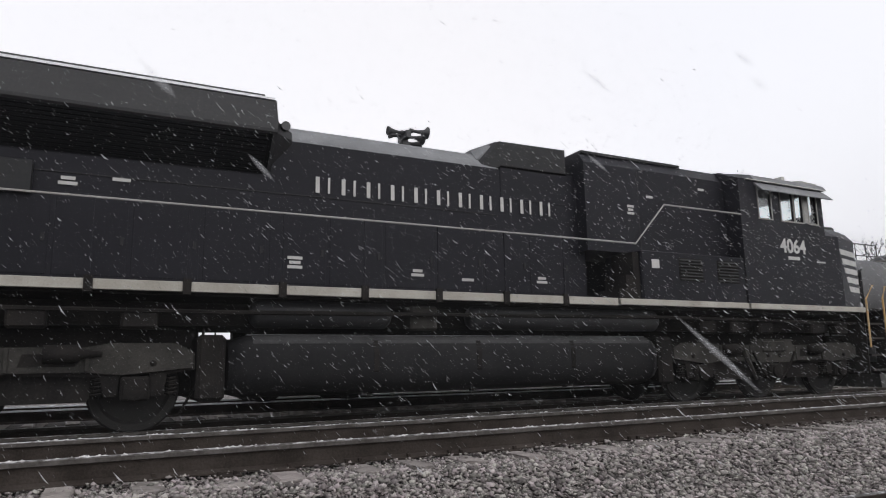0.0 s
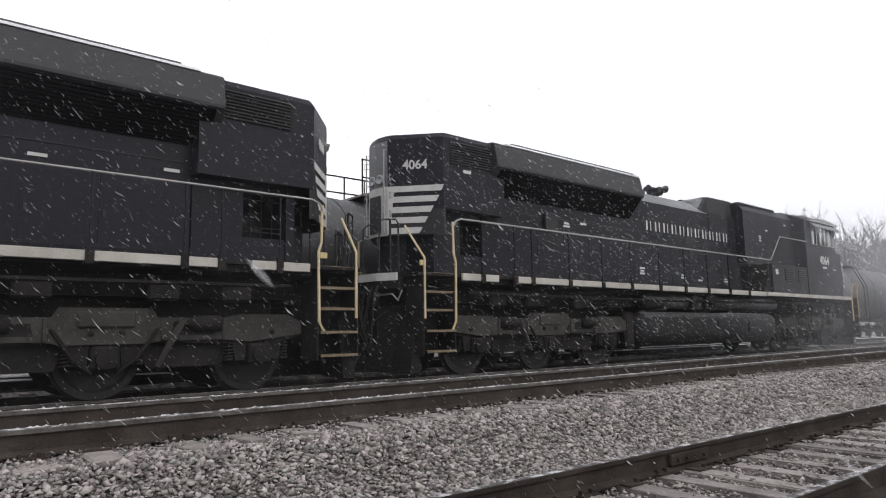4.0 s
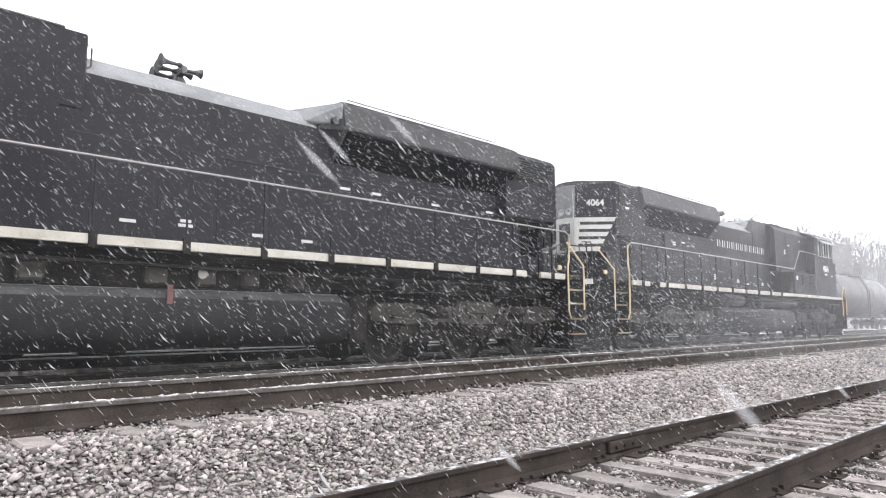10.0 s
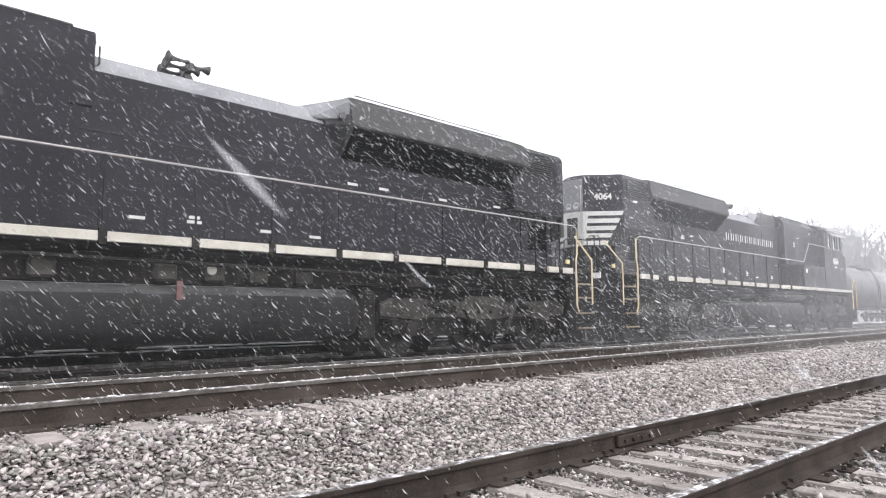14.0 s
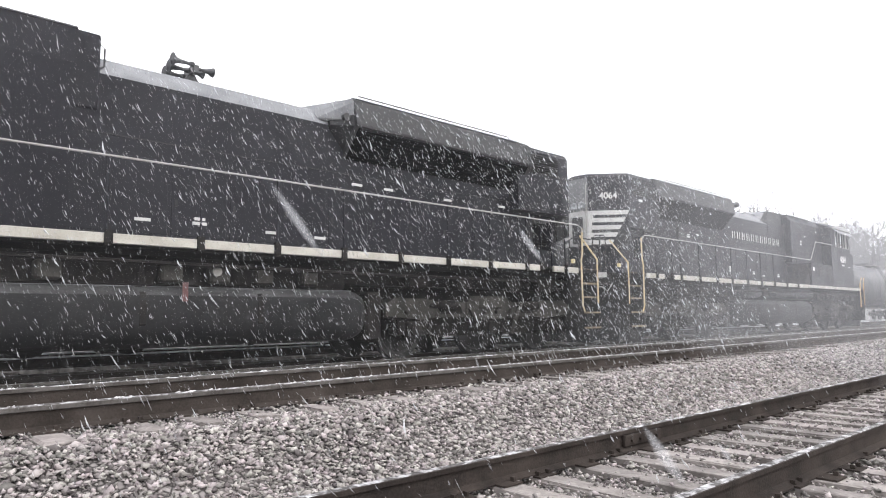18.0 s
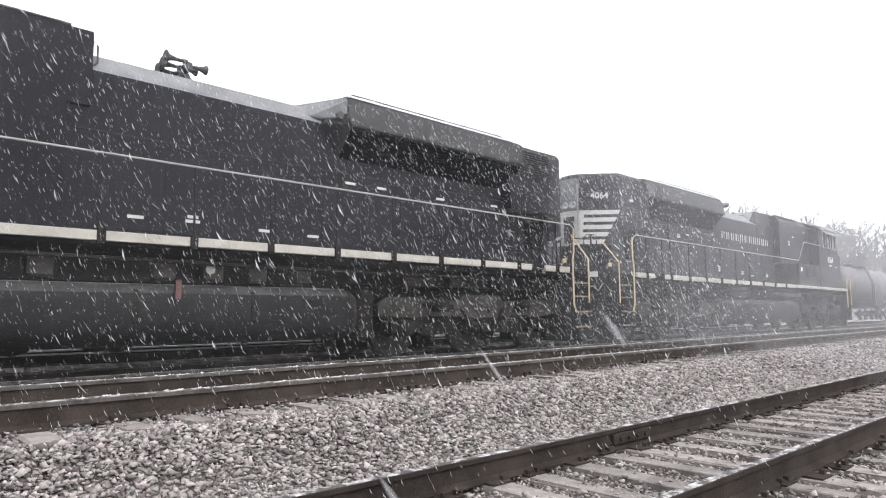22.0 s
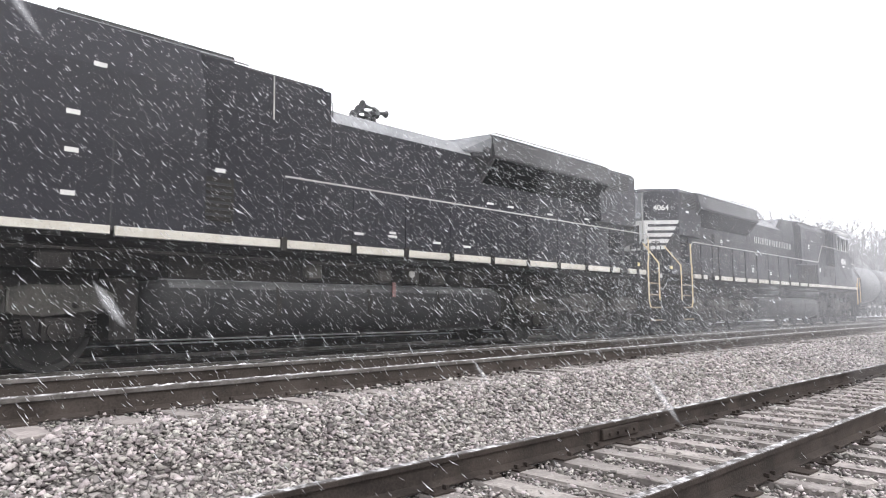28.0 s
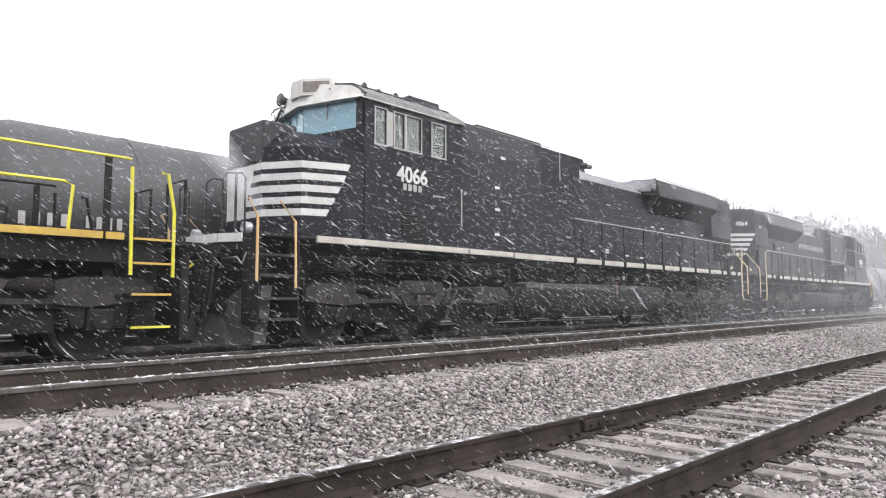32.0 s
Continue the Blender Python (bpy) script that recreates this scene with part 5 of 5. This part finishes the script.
def build_third_unit():
    """The next unit: only its front platform, steps and yellow rails come into view. x from the coupled end backwards."""
    lo = tagged(empty("locomotive"), "dark locomotive with bright yellow platform railings and amber sill", "locomotive", "locomotives of the train")
    wheels = []
    part("underframe", box(0.9, 14.0, -1.42, 1.42, 1.30, 1.58), DIRTY, lo)
    part("deck", box(0.3, 14.0, -1.50, 1.50, 1.58, 1.62), DIRTY, lo)
    for s in (-1, 1):
        for a, b in ((1.46, 1.68), (1.72, 2.9), (2.95, 4.4), (4.45, 13.9)):
            part("sill_edge", box(a, b, s * 1.50, s * 1.55, 1.59, 1.68), AMBER, lo, "amber painted sill edge")
        for rail in ([(0.98, 2.53), (0.90, 2.53), (0.80, 2.0), (0.80, 1.12)], [(1.38, 2.56), (1.36, 1.14)]):
            part("handrail", tube([(a, s * 1.53, z) for a, z in rail], 0.024), YELLOW if s > 0 else DIRTY, lo)
        part("handrail", tube([(1.38, s * 1.50, 2.66), (1.42, s * 1.50, 2.67), (4.6, s * 1.50, 2.68)], 0.019), YELLOW if s > 0 else DIRTY, lo)
        part("handrail", tube([(2.10, s * 1.45, 1.68), (2.06, s * 1.45, 2.24), (2.16, s * 1.45, 2.28), (4.6, s * 1.45, 2.28)], 0.02), YELLOW if s > 0 else DIRTY, lo)
        for a in (1.66, 3.1, 4.4):
            part("stanchion", box(a - 0.04, a + 0.04, s * 1.46, s * 1.50, 1.62, 2.67), DIRTY, lo)
        for k, z in enumerate((0.44, 0.87, 1.28, 1.60)):
            st = part("step", box(0.82, 1.34, s * 1.05, s * 1.54, z, z + 0.03), DIRTY, lo)
            part("step_nosing", box(0.82, 1.34, s * 1.54, s * 1.555, z, z + 0.03), YELLOW if k == 0 else AMBER, st, "painted tread edge")
        part("step_well", box(0.8, 1.36, s * 1.0, s * 1.04, 0.42, 1.58), DIRTY, lo)
        part("grab", tube([(0.45, s * 1.02, 1.2), (0.30, s * 1.1, 1.34), (0.42, s * 1.12, 1.42)], 0.02), YELLOW, lo)
        part("end_handrail", tube([(0.35, s * 0.9, 1.6), (0.35, s * 0.9, 2.6), (0.35, s * 0.3, 2.6), (0.35, s * 0.3, 1.6)], 0.022), DIRTY, lo)
    part("coupler", prism([(0.7, -0.09), (0.30, -0.09), (0.22, -0.2), (0.05, -0.17), (0.12, 0.02), (0.0, 0.14), (0.2, 0.22), (0.30, 0.09), (0.7, 0.09)], "z", 0.75, 1.02), DIRTY, lo)
    part("hood", prism([(-0.85, 1.62), (-0.85, 3.9), (-0.5, 4.25), (0.5, 4.25), (0.85, 3.9), (0.85, 1.62)], "x", 4.7, 13.6), PAINT, lo, "dark engine hood")
    part("fuel_tank", prism([(-1.3, 1.2), (-1.3, 0.6), (-1.0, 0.35), (1.0, 0.35), (1.3, 0.6), (1.3, 1.2)], "x", 6.4, 9.6), TANKM, lo)
    part("pilot_plate", box(0.42, 0.55, -1.25, 1.25, 0.25, 1.58, chamfer=0.02), DIRTY, lo, "dark pilot plate")
    build_truck(lo, 3.65, wheels)
    build_truck(lo, 12.0, wheels)
    return lo, wheels


loco_c, wheels_c = build_third_unit()


# ---- parked tank cars behind the train ----
def build_tank_car():
    car = tagged(empty("tank_car"), "grey railway tank car with a roof platform, parked behind the train", "tank car", "row of parked tank cars")
    half, r, zc = 7.5, 1.50, 2.59
    prof = [(-half, 0.05), (-half + 0.06, 0.6), (-half + 0.25, 1.15), (-half + 0.55, 1.42), (-half + 0.9, r), (half - 0.9, r), (half - 0.55, 1.42), (half - 0.25, 1.15), (half - 0.06, 0.6), (half, 0.05)]
    part("tank", lathe(prof, (0, 0, zc), "x", 36), CARM, car, "grey cylindrical tank shell", True)
    for x in (-4.6, -1.6, 1.6, 4.6):
        part("band", lathe([(x - 0.05, r), (x - 0.05, r + 0.015), (x + 0.05, r + 0.015), (x + 0.05, r)], (0, 0, zc), "x", 36), CARM, car)
    part("dome", lathe([(0, 0.42), (0.28, 0.42), (0.33, 0.36), (0.34, 0.05)], (0, 0, zc + r - 0.05), "z", 20), CARM, car, "valve housing on top")
    pl = part("top_platform", box(-1.0, 1.0, -0.95, 0.95, zc + r - 0.02, zc + r + 0.03), STEEL, car, "steel roof platform")
    for s in (-1, 1):
        for z in (0.45, 0.9):
            part("platform_rail", tube([(-1.0, s * 0.95, zc + r + z), (1.0, s * 0.95, zc + r + z)], 0.022), DIRTY, pl)
        for x in (-1.0, -0.33, 0.33, 1.0):
            part("platform_post", tube([(x, s * 0.95, zc + r), (x, s * 0.95, zc + r + 0.92)], 0.022), DIRTY, pl)
        part("sill", box(-half - 0.3, half + 0.3, s * 0.3, s * 0.45, 0.95, 1.25), DIRTY, car)
        part("running_board", box(-half, half, s * 1.1, s * 1.45, 1.0, 1.05), DIRTY, car)
        lad = part("ladder", tube([(-0.25, s * 1.52, 1.0), (-0.25, s * 1.52, 2.9), (-0.25, s * 0.98, zc + r)], 0.022), DIRTY, car)
        part("ladder_rail", tube([(0.25, s * 1.52, 1.0), (0.25, s * 1.52, 2.9), (0.25, s * 0.98, zc + r)], 0.022), DIRTY, lad)
        for k in range(6):
            part("rung", tube([(-0.25, s * 1.52, 1.2 + 0.3 * k), (0.25, s * 1.52, 1.2 + 0.3 * k)], 0.014), DIRTY, lad)
    for e in (-1, 1):
        part("coupler", box(e * (half + 0.2) - 0.3, e * (half + 0.2) + 0.3, -0.12, 0.12, 0.78, 1.0), DIRTY, car)
        part("end_rail", tube([(e * (half + 0.25), -1.3, 1.1), (e * (half + 0.25), -1.3, 2.1), (e * (half + 0.25), 1.3, 2.1), (e * (half + 0.25), 1.3, 1.1)], 0.022), DIRTY, car)
        tx = e * (half - 1.3)
        t = part("truck", box(tx - 0.25, tx + 0.25, -1.0, 1.0, 0.35, 0.75), DIRTY, car)
        for s in (-1, 1):
            part("side_frame", prism([(tx - 1.15, 0.42), (tx - 1.1, 0.66), (tx - 0.5, 0.74), (tx + 0.5, 0.74), (tx + 1.1, 0.66), (tx + 1.15, 0.42), (tx + 0.7, 0.5), (tx + 0.4, 0.26), (tx - 0.4, 0.26), (tx - 0.7, 0.5)], "y", s * 0.95, s * 1.08), DIRTY, t)
        for a in (-0.88, 0.88):
            bm = lathe([(-0.95, 0.07), (0.95, 0.07)], (tx + a, 0, 0.457), "y", 8)
            for s in (-1, 1):
                lathe([(s * 0.68, 0.1), (s * 0.69, 0.48), (s * 0.72, 0.457), (s * 0.81, 0.45), (s * 0.81, 0.36), (s * 0.77, 0.1)], (tx + a, 0, 0.457), "y", 20, bm)
            part("wheelset", bm, WHEELM, t)
    return car


car = build_tank_car()
car.matrix_basis = pose(9.95, YB, BZ)
for x in (25.8, 41.9, 58.0, 74.1, 90.2):
    copy_thing(car, pose(x, YB, BZ))
for k, (x, w) in enumerate(((3.25, 0.17), (3.47, 0.17), (3.69, 0.17), (3.91, 0.17), (4.32, 0.15), (4.50, 0.15), (4.68, 0.15), (4.86, 0.15))):
    part("lettering_bar", box(x - 9.95, x - 9.95 + w * 0.62, -1.512, -1.49, 2.02, 2.24), PALE, car, "white painted bars in place of the car's mark")


# ---- bare trees and the far wooded slope ----
def slope_z(x, y):
    """The bank behind the yard: it rises with y, and higher the farther it runs."""
    return -0.6 + 18 * min(max((y - 28) / 24, 0), 1) * min(max((x - 70) / 160, 0), 1)


def build_tree(seed, height):
    r = random.Random(seed)
    tr = empty("tree")
    trunk, twigs = bmesh.new(), bmesh.new()
    h0 = height * r.uniform(0.28, 0.4)
    tube([(0, 0, -0.5), (r.uniform(-0.1, 0.1), 0, h0 * 0.5), (0, r.uniform(-0.2, 0.2), h0), (r.uniform(-0.4, 0.4), r.uniform(-0.4, 0.4), height * 0.7)], [0.02 * height, 0.016 * height, 0.012 * height, 0.005 * height], 6, trunk)

    def grow(p, d, ln, rad, depth):
        q = p + d * ln * 0.5 + Vector((r.uniform(-1, 1), r.uniform(-1, 1), r.uniform(0, 1))) * ln * 0.08
        e = p + d * ln
        if depth < 3:
            tube([p, q, e], [rad, rad * 0.75, rad * 0.5], 3 if depth else 5, twigs)
        else:
            tip = twigs.verts.new(e)
            sd = d.cross(Vector((0.3, 0.5, 0.8))).normalized() * rad
            up = sd.cross(d).normalized() * rad
            ring = [twigs.verts.new(p + o) for o in (sd, up - sd * 0.5, -up - sd * 0.5)]
            for i in range(3):
                twigs.faces.new((ring[i], ring[(i + 1) % 3], tip))
        if depth < 4:
            for _ in range(3):
                nd = (d + Vector((r.uniform(-1, 1), r.uniform(-1, 1), r.uniform(-0.15, 0.9))) * 0.75).normalized()
                grow(q.lerp(e, r.uniform(0.1, 1.0)), nd, ln * r.uniform(0.5, 0.75), rad * 0.56, depth + 1)
    for k in range(7):
        z = h0 + (height * 0.62 - h0) * k / 6
        a = r.uniform(0, math.tau)
        grow(Vector((0, 0, z)), Vector((math.cos(a), math.sin(a), r.uniform(0.6, 1.4))).normalized(), height * r.uniform(0.16, 0.26), height * 0.0065, 0)
    part("trunk", trunk, BARK, tr, "grey bare trunk")
    part("crown", twigs, BARK, tr, "leafless branching crown")
    return tagged(tr, "leafless winter tree behind the tracks", "tree", "bare trees along the far slope")


trees = [build_tree(31 + k, h) for k, h in enumerate((14.0, 15.5, 12.5, 14.5))]
rt = random.Random(9)
spots = []
for k in range(200):
    x = 84 + 230 * rt.random() ** 1.5
    spots.append((x, rt.uniform(31, 48)))
for k, (x, y) in enumerate(spots):
    m = pose(x, y, slope_z(x, y), 0, 0, rt.uniform(0, 360)) @ Matrix.Scale(rt.uniform(0.85, 1.1), 4)
    if k < 4:
        trees[k].matrix_basis = m
    else:
        copy_thing(trees[k % 4], m)


def build_slope():
    xs, ys = np.linspace(30, 900, 60), np.concatenate([np.linspace(22, 60, 20), np.linspace(75, 220, 8)])
    v = [(x, y, slope_z(x, y) - 0.1 + 1.0 * min(max((y - 30) / 20, 0), 1) * noise.noise((x * 0.03, y * 0.03, 2))) for x in xs for y in ys]
    n = len(ys)
    me = bpy.data.meshes.new("wooded_slope")
    me.from_pydata(v, [], [(i * n + j, (i + 1) * n + j, (i + 1) * n + j + 1, i * n + j + 1) for i in range(len(xs) - 1) for j in range(n - 1)])
    me.materials.append(HILLM)
    tagged(new("wooded_slope", me), "far slope of bare winter woods in falling snow", "hillside", kind="structure")


build_slope()


# ---- falling snow ----
def flakes(name, count, t0, t1, velocity, seed, near, far, size, mat, label):
    """Windblown flakes as long thin solids along their fall; each one crosses the view at some time from t0 to t1."""
    rng = np.random.default_rng(seed)
    v = np.array(velocity)
    d = v / np.linalg.norm(v)
    a = np.cross(d, (0, 0, 1.0))
    a /= np.linalg.norm(a)
    b = np.cross(d, a)
    t = rng.uniform(t0, t1, count)
    y = near + (far - near) * np.sqrt(rng.uniform(0, 1, count))
    x = rng.uniform(-0.25, 1.0, count) * (y * 1.9 + 2.5) + rng.uniform(-1, 1, count)
    here = np.stack([x, y, -0.3 + rng.uniform(0, 1, count) * (1.1 + 0.36 * y)], 1)
    start = here - t[:, None] * v
    ln = 0.052 * np.clip(rng.lognormal(-0.15, 0.45, count), 0.3, 2.6) * size[1]
    w = np.clip(rng.lognormal(-0.3, 0.6, count), 0.25, 3.0) * size[0]
    w = np.minimum(w * 1.3, 0.3 * ln)
    # each flake tumbles a little off the common line of fall
    e = d + rng.normal(0, 0.13, (count, 3))
    e /= np.linalg.norm(e, axis=1)[:, None]
    co = np.stack([start - e * ln[:, None], start + e * ln[:, None], start + a * w[:, None] + 0.3 * e * ln[:, None], start + (b - 0.4 * a) * w[:, None]], 1).reshape(-1, 3)
    tri = np.array([(0, 2, 3), (1, 3, 2), (0, 1, 2), (0, 3, 1)])
    idx = (tri[None] + (np.arange(count) * 4)[:, None, None]).reshape(-1)
    me = bpy.data.meshes.new(name)
    me.vertices.add(len(co))
    me.vertices.foreach_set("co", co.ravel().astype(np.float32))
    me.loops.add(len(idx))
    me.loops.foreach_set("vertex_index", idx.astype(np.int32))
    me.polygons.add(len(idx) // 3)
    me.polygons.foreach_set("loop_start", np.arange(len(idx) // 3, dtype=np.int32) * 3)
    me.update(calc_edges=True)
    me.materials.append(mat)
    ob = tagged(new(name, me), label, "snowfall", kind="stuff")
    return ob, Vector(velocity)


def near_flakes(count, t0, t1, velocity, seed):
    """Big wet flakes close by: long soft spindles, each of four thin shells one in the other."""
    r = random.Random(seed)
    v = Vector(velocity)
    d = v.normalized()
    a = d.cross(Vector((0, 0, 1))).normalized()
    b = d.cross(a)
    verts, faces = [], []
    for _ in range(count):
        t, y = r.uniform(t0, t1), r.uniform(0.75, 1.9)
        p = Vector((r.uniform(-0.15, 1.0) * (y * 1.9 + 0.6), y, r.uniform(-0.1, 2.2))) - v * t
        ln, w = r.uniform(0.035, 0.085) * y, r.uniform(0.006, 0.013) * y
        if r.random() < 0.05:
            ln, w = ln * 1.8, w * 2.2
        for sh in (1.0, 0.84, 0.68, 0.52, 0.36, 0.2):
            n0 = len(verts)
            rows = ((-0.62, 0.55), (-0.1, 0.95), (0.35, 0.9), (0.75, 0.5))
            verts.append(p - d * ln * (0.4 + 0.6 * sh))
            verts.append(p + d * ln * (0.4 + 0.6 * sh))
            for o, k in rows:
                for q in range(6):
                    verts.append(p + d * ln * o * (0.4 + 0.6 * sh) + w * k * sh * (math.cos(q * math.tau / 6) * a + math.sin(q * math.tau / 6) * b))
            for q in range(6):
                z = (q + 1) % 6
                faces.append((n0, n0 + 2 + z, n0 + 2 + q))
                faces.append((n0 + 1, n0 + 20 + q, n0 + 20 + z))
                for m in range(3):
                    faces.append((n0 + 2 + m * 6 + q, n0 + 2 + m * 6 + z, n0 + 8 + m * 6 + z, n0 + 8 + m * 6 + q))
    me = bpy.data.meshes.new("near_snow_flakes")
    me.from_pydata(verts, [], faces)
    me.materials.append(SOFT)
    return tagged(new("near_snow_flakes", me), "large soft wet flakes close by", "snowfall", kind="stuff"), v


SNOWS = [
    flakes("falling_snow", 84000, -2, 8.8, (1.3, -1.1, -1.6), 1, 1.8, 9.2, (0.0030, 0.40), FLAKE, "wet white flakes blown slantwise"),
    flakes("falling_snow", 115000, 8.4, 16.6, (1.3, -1.05, -1.7), 2, 1.8, 9.2, (0.0036, 0.42), FLAKE, "dense white flakes blown slantwise"),
    flakes("falling_snow", 130000, 16.0, 24.2, (0.75, -0.6, -2.0), 5, 1.8, 9.2, (0.0038, 0.46), FLAKE, "dense white flakes falling steeply"),
    flakes("falling_snow", 74000, 24.2, 28.6, (1.3, -1.1, -1.8), 3, 1.8, 9.2, (0.0035, 0.44), FLAKE, "white flakes driven by the wind"),
    flakes("falling_snow", 34000, 28.2, 31.2, (1.35, -1.1, -1.7), 7, 1.8, 9.2, (0.0030, 0.42), FLAKE, "scattered white flakes blown slantwise"),
    flakes("falling_snow", 40000, 31.0, 34, (1.7, -1.3, -1.45), 8, 1.8, 9.2, (0.0032, 0.42), FLAKE, "white flakes driven by a gust"),
    near_flakes(300, -1, 17, (2.0, -1.6, -2.7), 4),
    near_flakes(300, 15, 33.5, (1.6, -1.2, -2.9), 6),
]


def veil(points, h, mat, label):
    """A thin upright curtain of fine snow over a bent line on the ground."""
    bm = bmesh.new()
    vs = [[bm.verts.new((x, y, z)) for z in (-0.6, h)] for x, y in points]
    for p, q in zip(vs, vs[1:]):
        bm.faces.new((p[0], q[0], q[1], p[1]))
    return tagged(link("snow_veil", bm, mat), label, "snowfall", kind="stuff")


drift = []
for x, y0, y1, h in ((13, 2, 24, 12), (16, -4, 24, 13)):
    drift.append(veil([(x + 0.5 * math.sin(i * 1.7 + x), y0 + (y1 - y0) * i / 12) for i in range(13)], h, NEARVEIL, "veil of fine snow drifting towards the camera"))
squall = []
for x, y0, y1, h in ((15, 0, 24, 12), (19, -5, 25, 14)):
    squall.append(veil([(x + 0.5 * math.sin(i * 1.9 + x), y0 + (y1 - y0) * i / 12) for i in range(13)], h, NEARVEIL, "veil of a heavier snow squall drifting in"))
for x, y0, y1, h in ((20, -6, 24, 14), (25, -8, 26, 16), (31, -10, 30, 18), (37, -12, 32, 20), (45, -16, 40, 24)):
    veil([(x + 0.5 * math.sin(i * 1.7 + x), y0 + (y1 - y0) * i / 12) for i in range(13)], h, VEIL, "thin veil of fine drifting snow")
for x, y0, y1, h in ((60, -20, 60, 34), (76, -40, 120, 60)):
    veil([(x + 0.5 * math.sin(i * 1.7 + x), y0 + (y1 - y0) * i / 12) for i in range(13)], h, FARVEIL, "thick far veil of drifting snow")
veil([(x, 8.15 + 0.1 * math.sin(x)) for x in range(-14, 60, 2)], 9.0, THIN, "faint snow mist along the train")

gust = veil([(-200 + 4 * k, 7.95 + 0.08 * math.sin(k)) for k in range(51)], 9.0, MIST, "long gust of fine snow blowing along the train")


# ---- movement ----
def motions():
    def along(t):
        return float(np.interp(t, [r[0] for r in RUN], [r[1] for r in RUN]))
    walk(loco_a, [(t, pose(x + 3.0, YC, 0)) for t, x in RUN])
    walk(loco_b, [(t, pose(x, YC, 0, 0, 0, 180)) for t, x in RUN])
    walk(loco_c, [(t, pose(x - 20.86, YC, 0, 0, 0, 180)) for t, x in RUN])
    times = [0.5 * k for k in range(17)] + [9, 9.5, 10, 16, 21.5] + [22 + 0.5 * k for k in range(21)]
    x0 = RUN[0][1]
    for wheels, turn in ((wheels_a, 1), (wheels_b, -1), (wheels_c, -1)):
        for w, at in wheels:
            rows = []
            last = None
            for t in times:
                ang = turn * math.degrees((along(t) - x0) / 0.533)
                while last is not None and abs(ang - last[1]) > 80:
                    t2 = last[0] + (t - last[0]) / math.ceil(abs(ang - last[1]) / 75)
                    a2 = turn * math.degrees((along(t2) - x0) / 0.533)
                    if t2 - last[0] < 0.05:
                        break
                    rows.append((t2, pose(at, 0, 0.533, 0, a2, 0)))
                    last = (t2, a2)
                rows.append((t, pose(at, 0, 0.533, 0, ang, 0)))
                last = (t, ang)
            walk(w, rows)
    walk(gust, [(2 * k, Matrix.Translation((-79.5 + 18 * k, 0, 0))) for k in range(17)])
    for ob in squall:
        walk(ob, [(0, Matrix.Translation((60, 0, 0))), (9, Matrix.Translation((34, 0, 0))), (13, Matrix.Translation((16, 0, 0))), (17, Matrix.Translation((0, 0, 0))), (25, Matrix.Translation((-0.5, 0, 0))), (27.5, Matrix.Translation((5, 0, 0))), (29.5, Matrix.Translation((18, 0, 0))), (32, Matrix.Translation((36, 0, 0)))])
    for ob in drift:
        walk(ob, [(0, Matrix.Translation((16, 0, 0))), (3, Matrix.Translation((12, 0, 0))), (5.5, Matrix.Translation((5, 0, 0))), (9, Matrix.Translation((0, 0, 0))), (28, Matrix.Translation((-0.6, 0, 0))), (30, Matrix.Translation((4, 0, 0))), (32, Matrix.Translation((9, 0, 0)))])
    for ob, v in SNOWS:
        walk(ob, [(t, Matrix.Translation(v * t)) for t in [0, 0.2, 0.5] + [1.0 * k for k in range(1, 32)] + [31.5, 31.8, 32]])


motions()
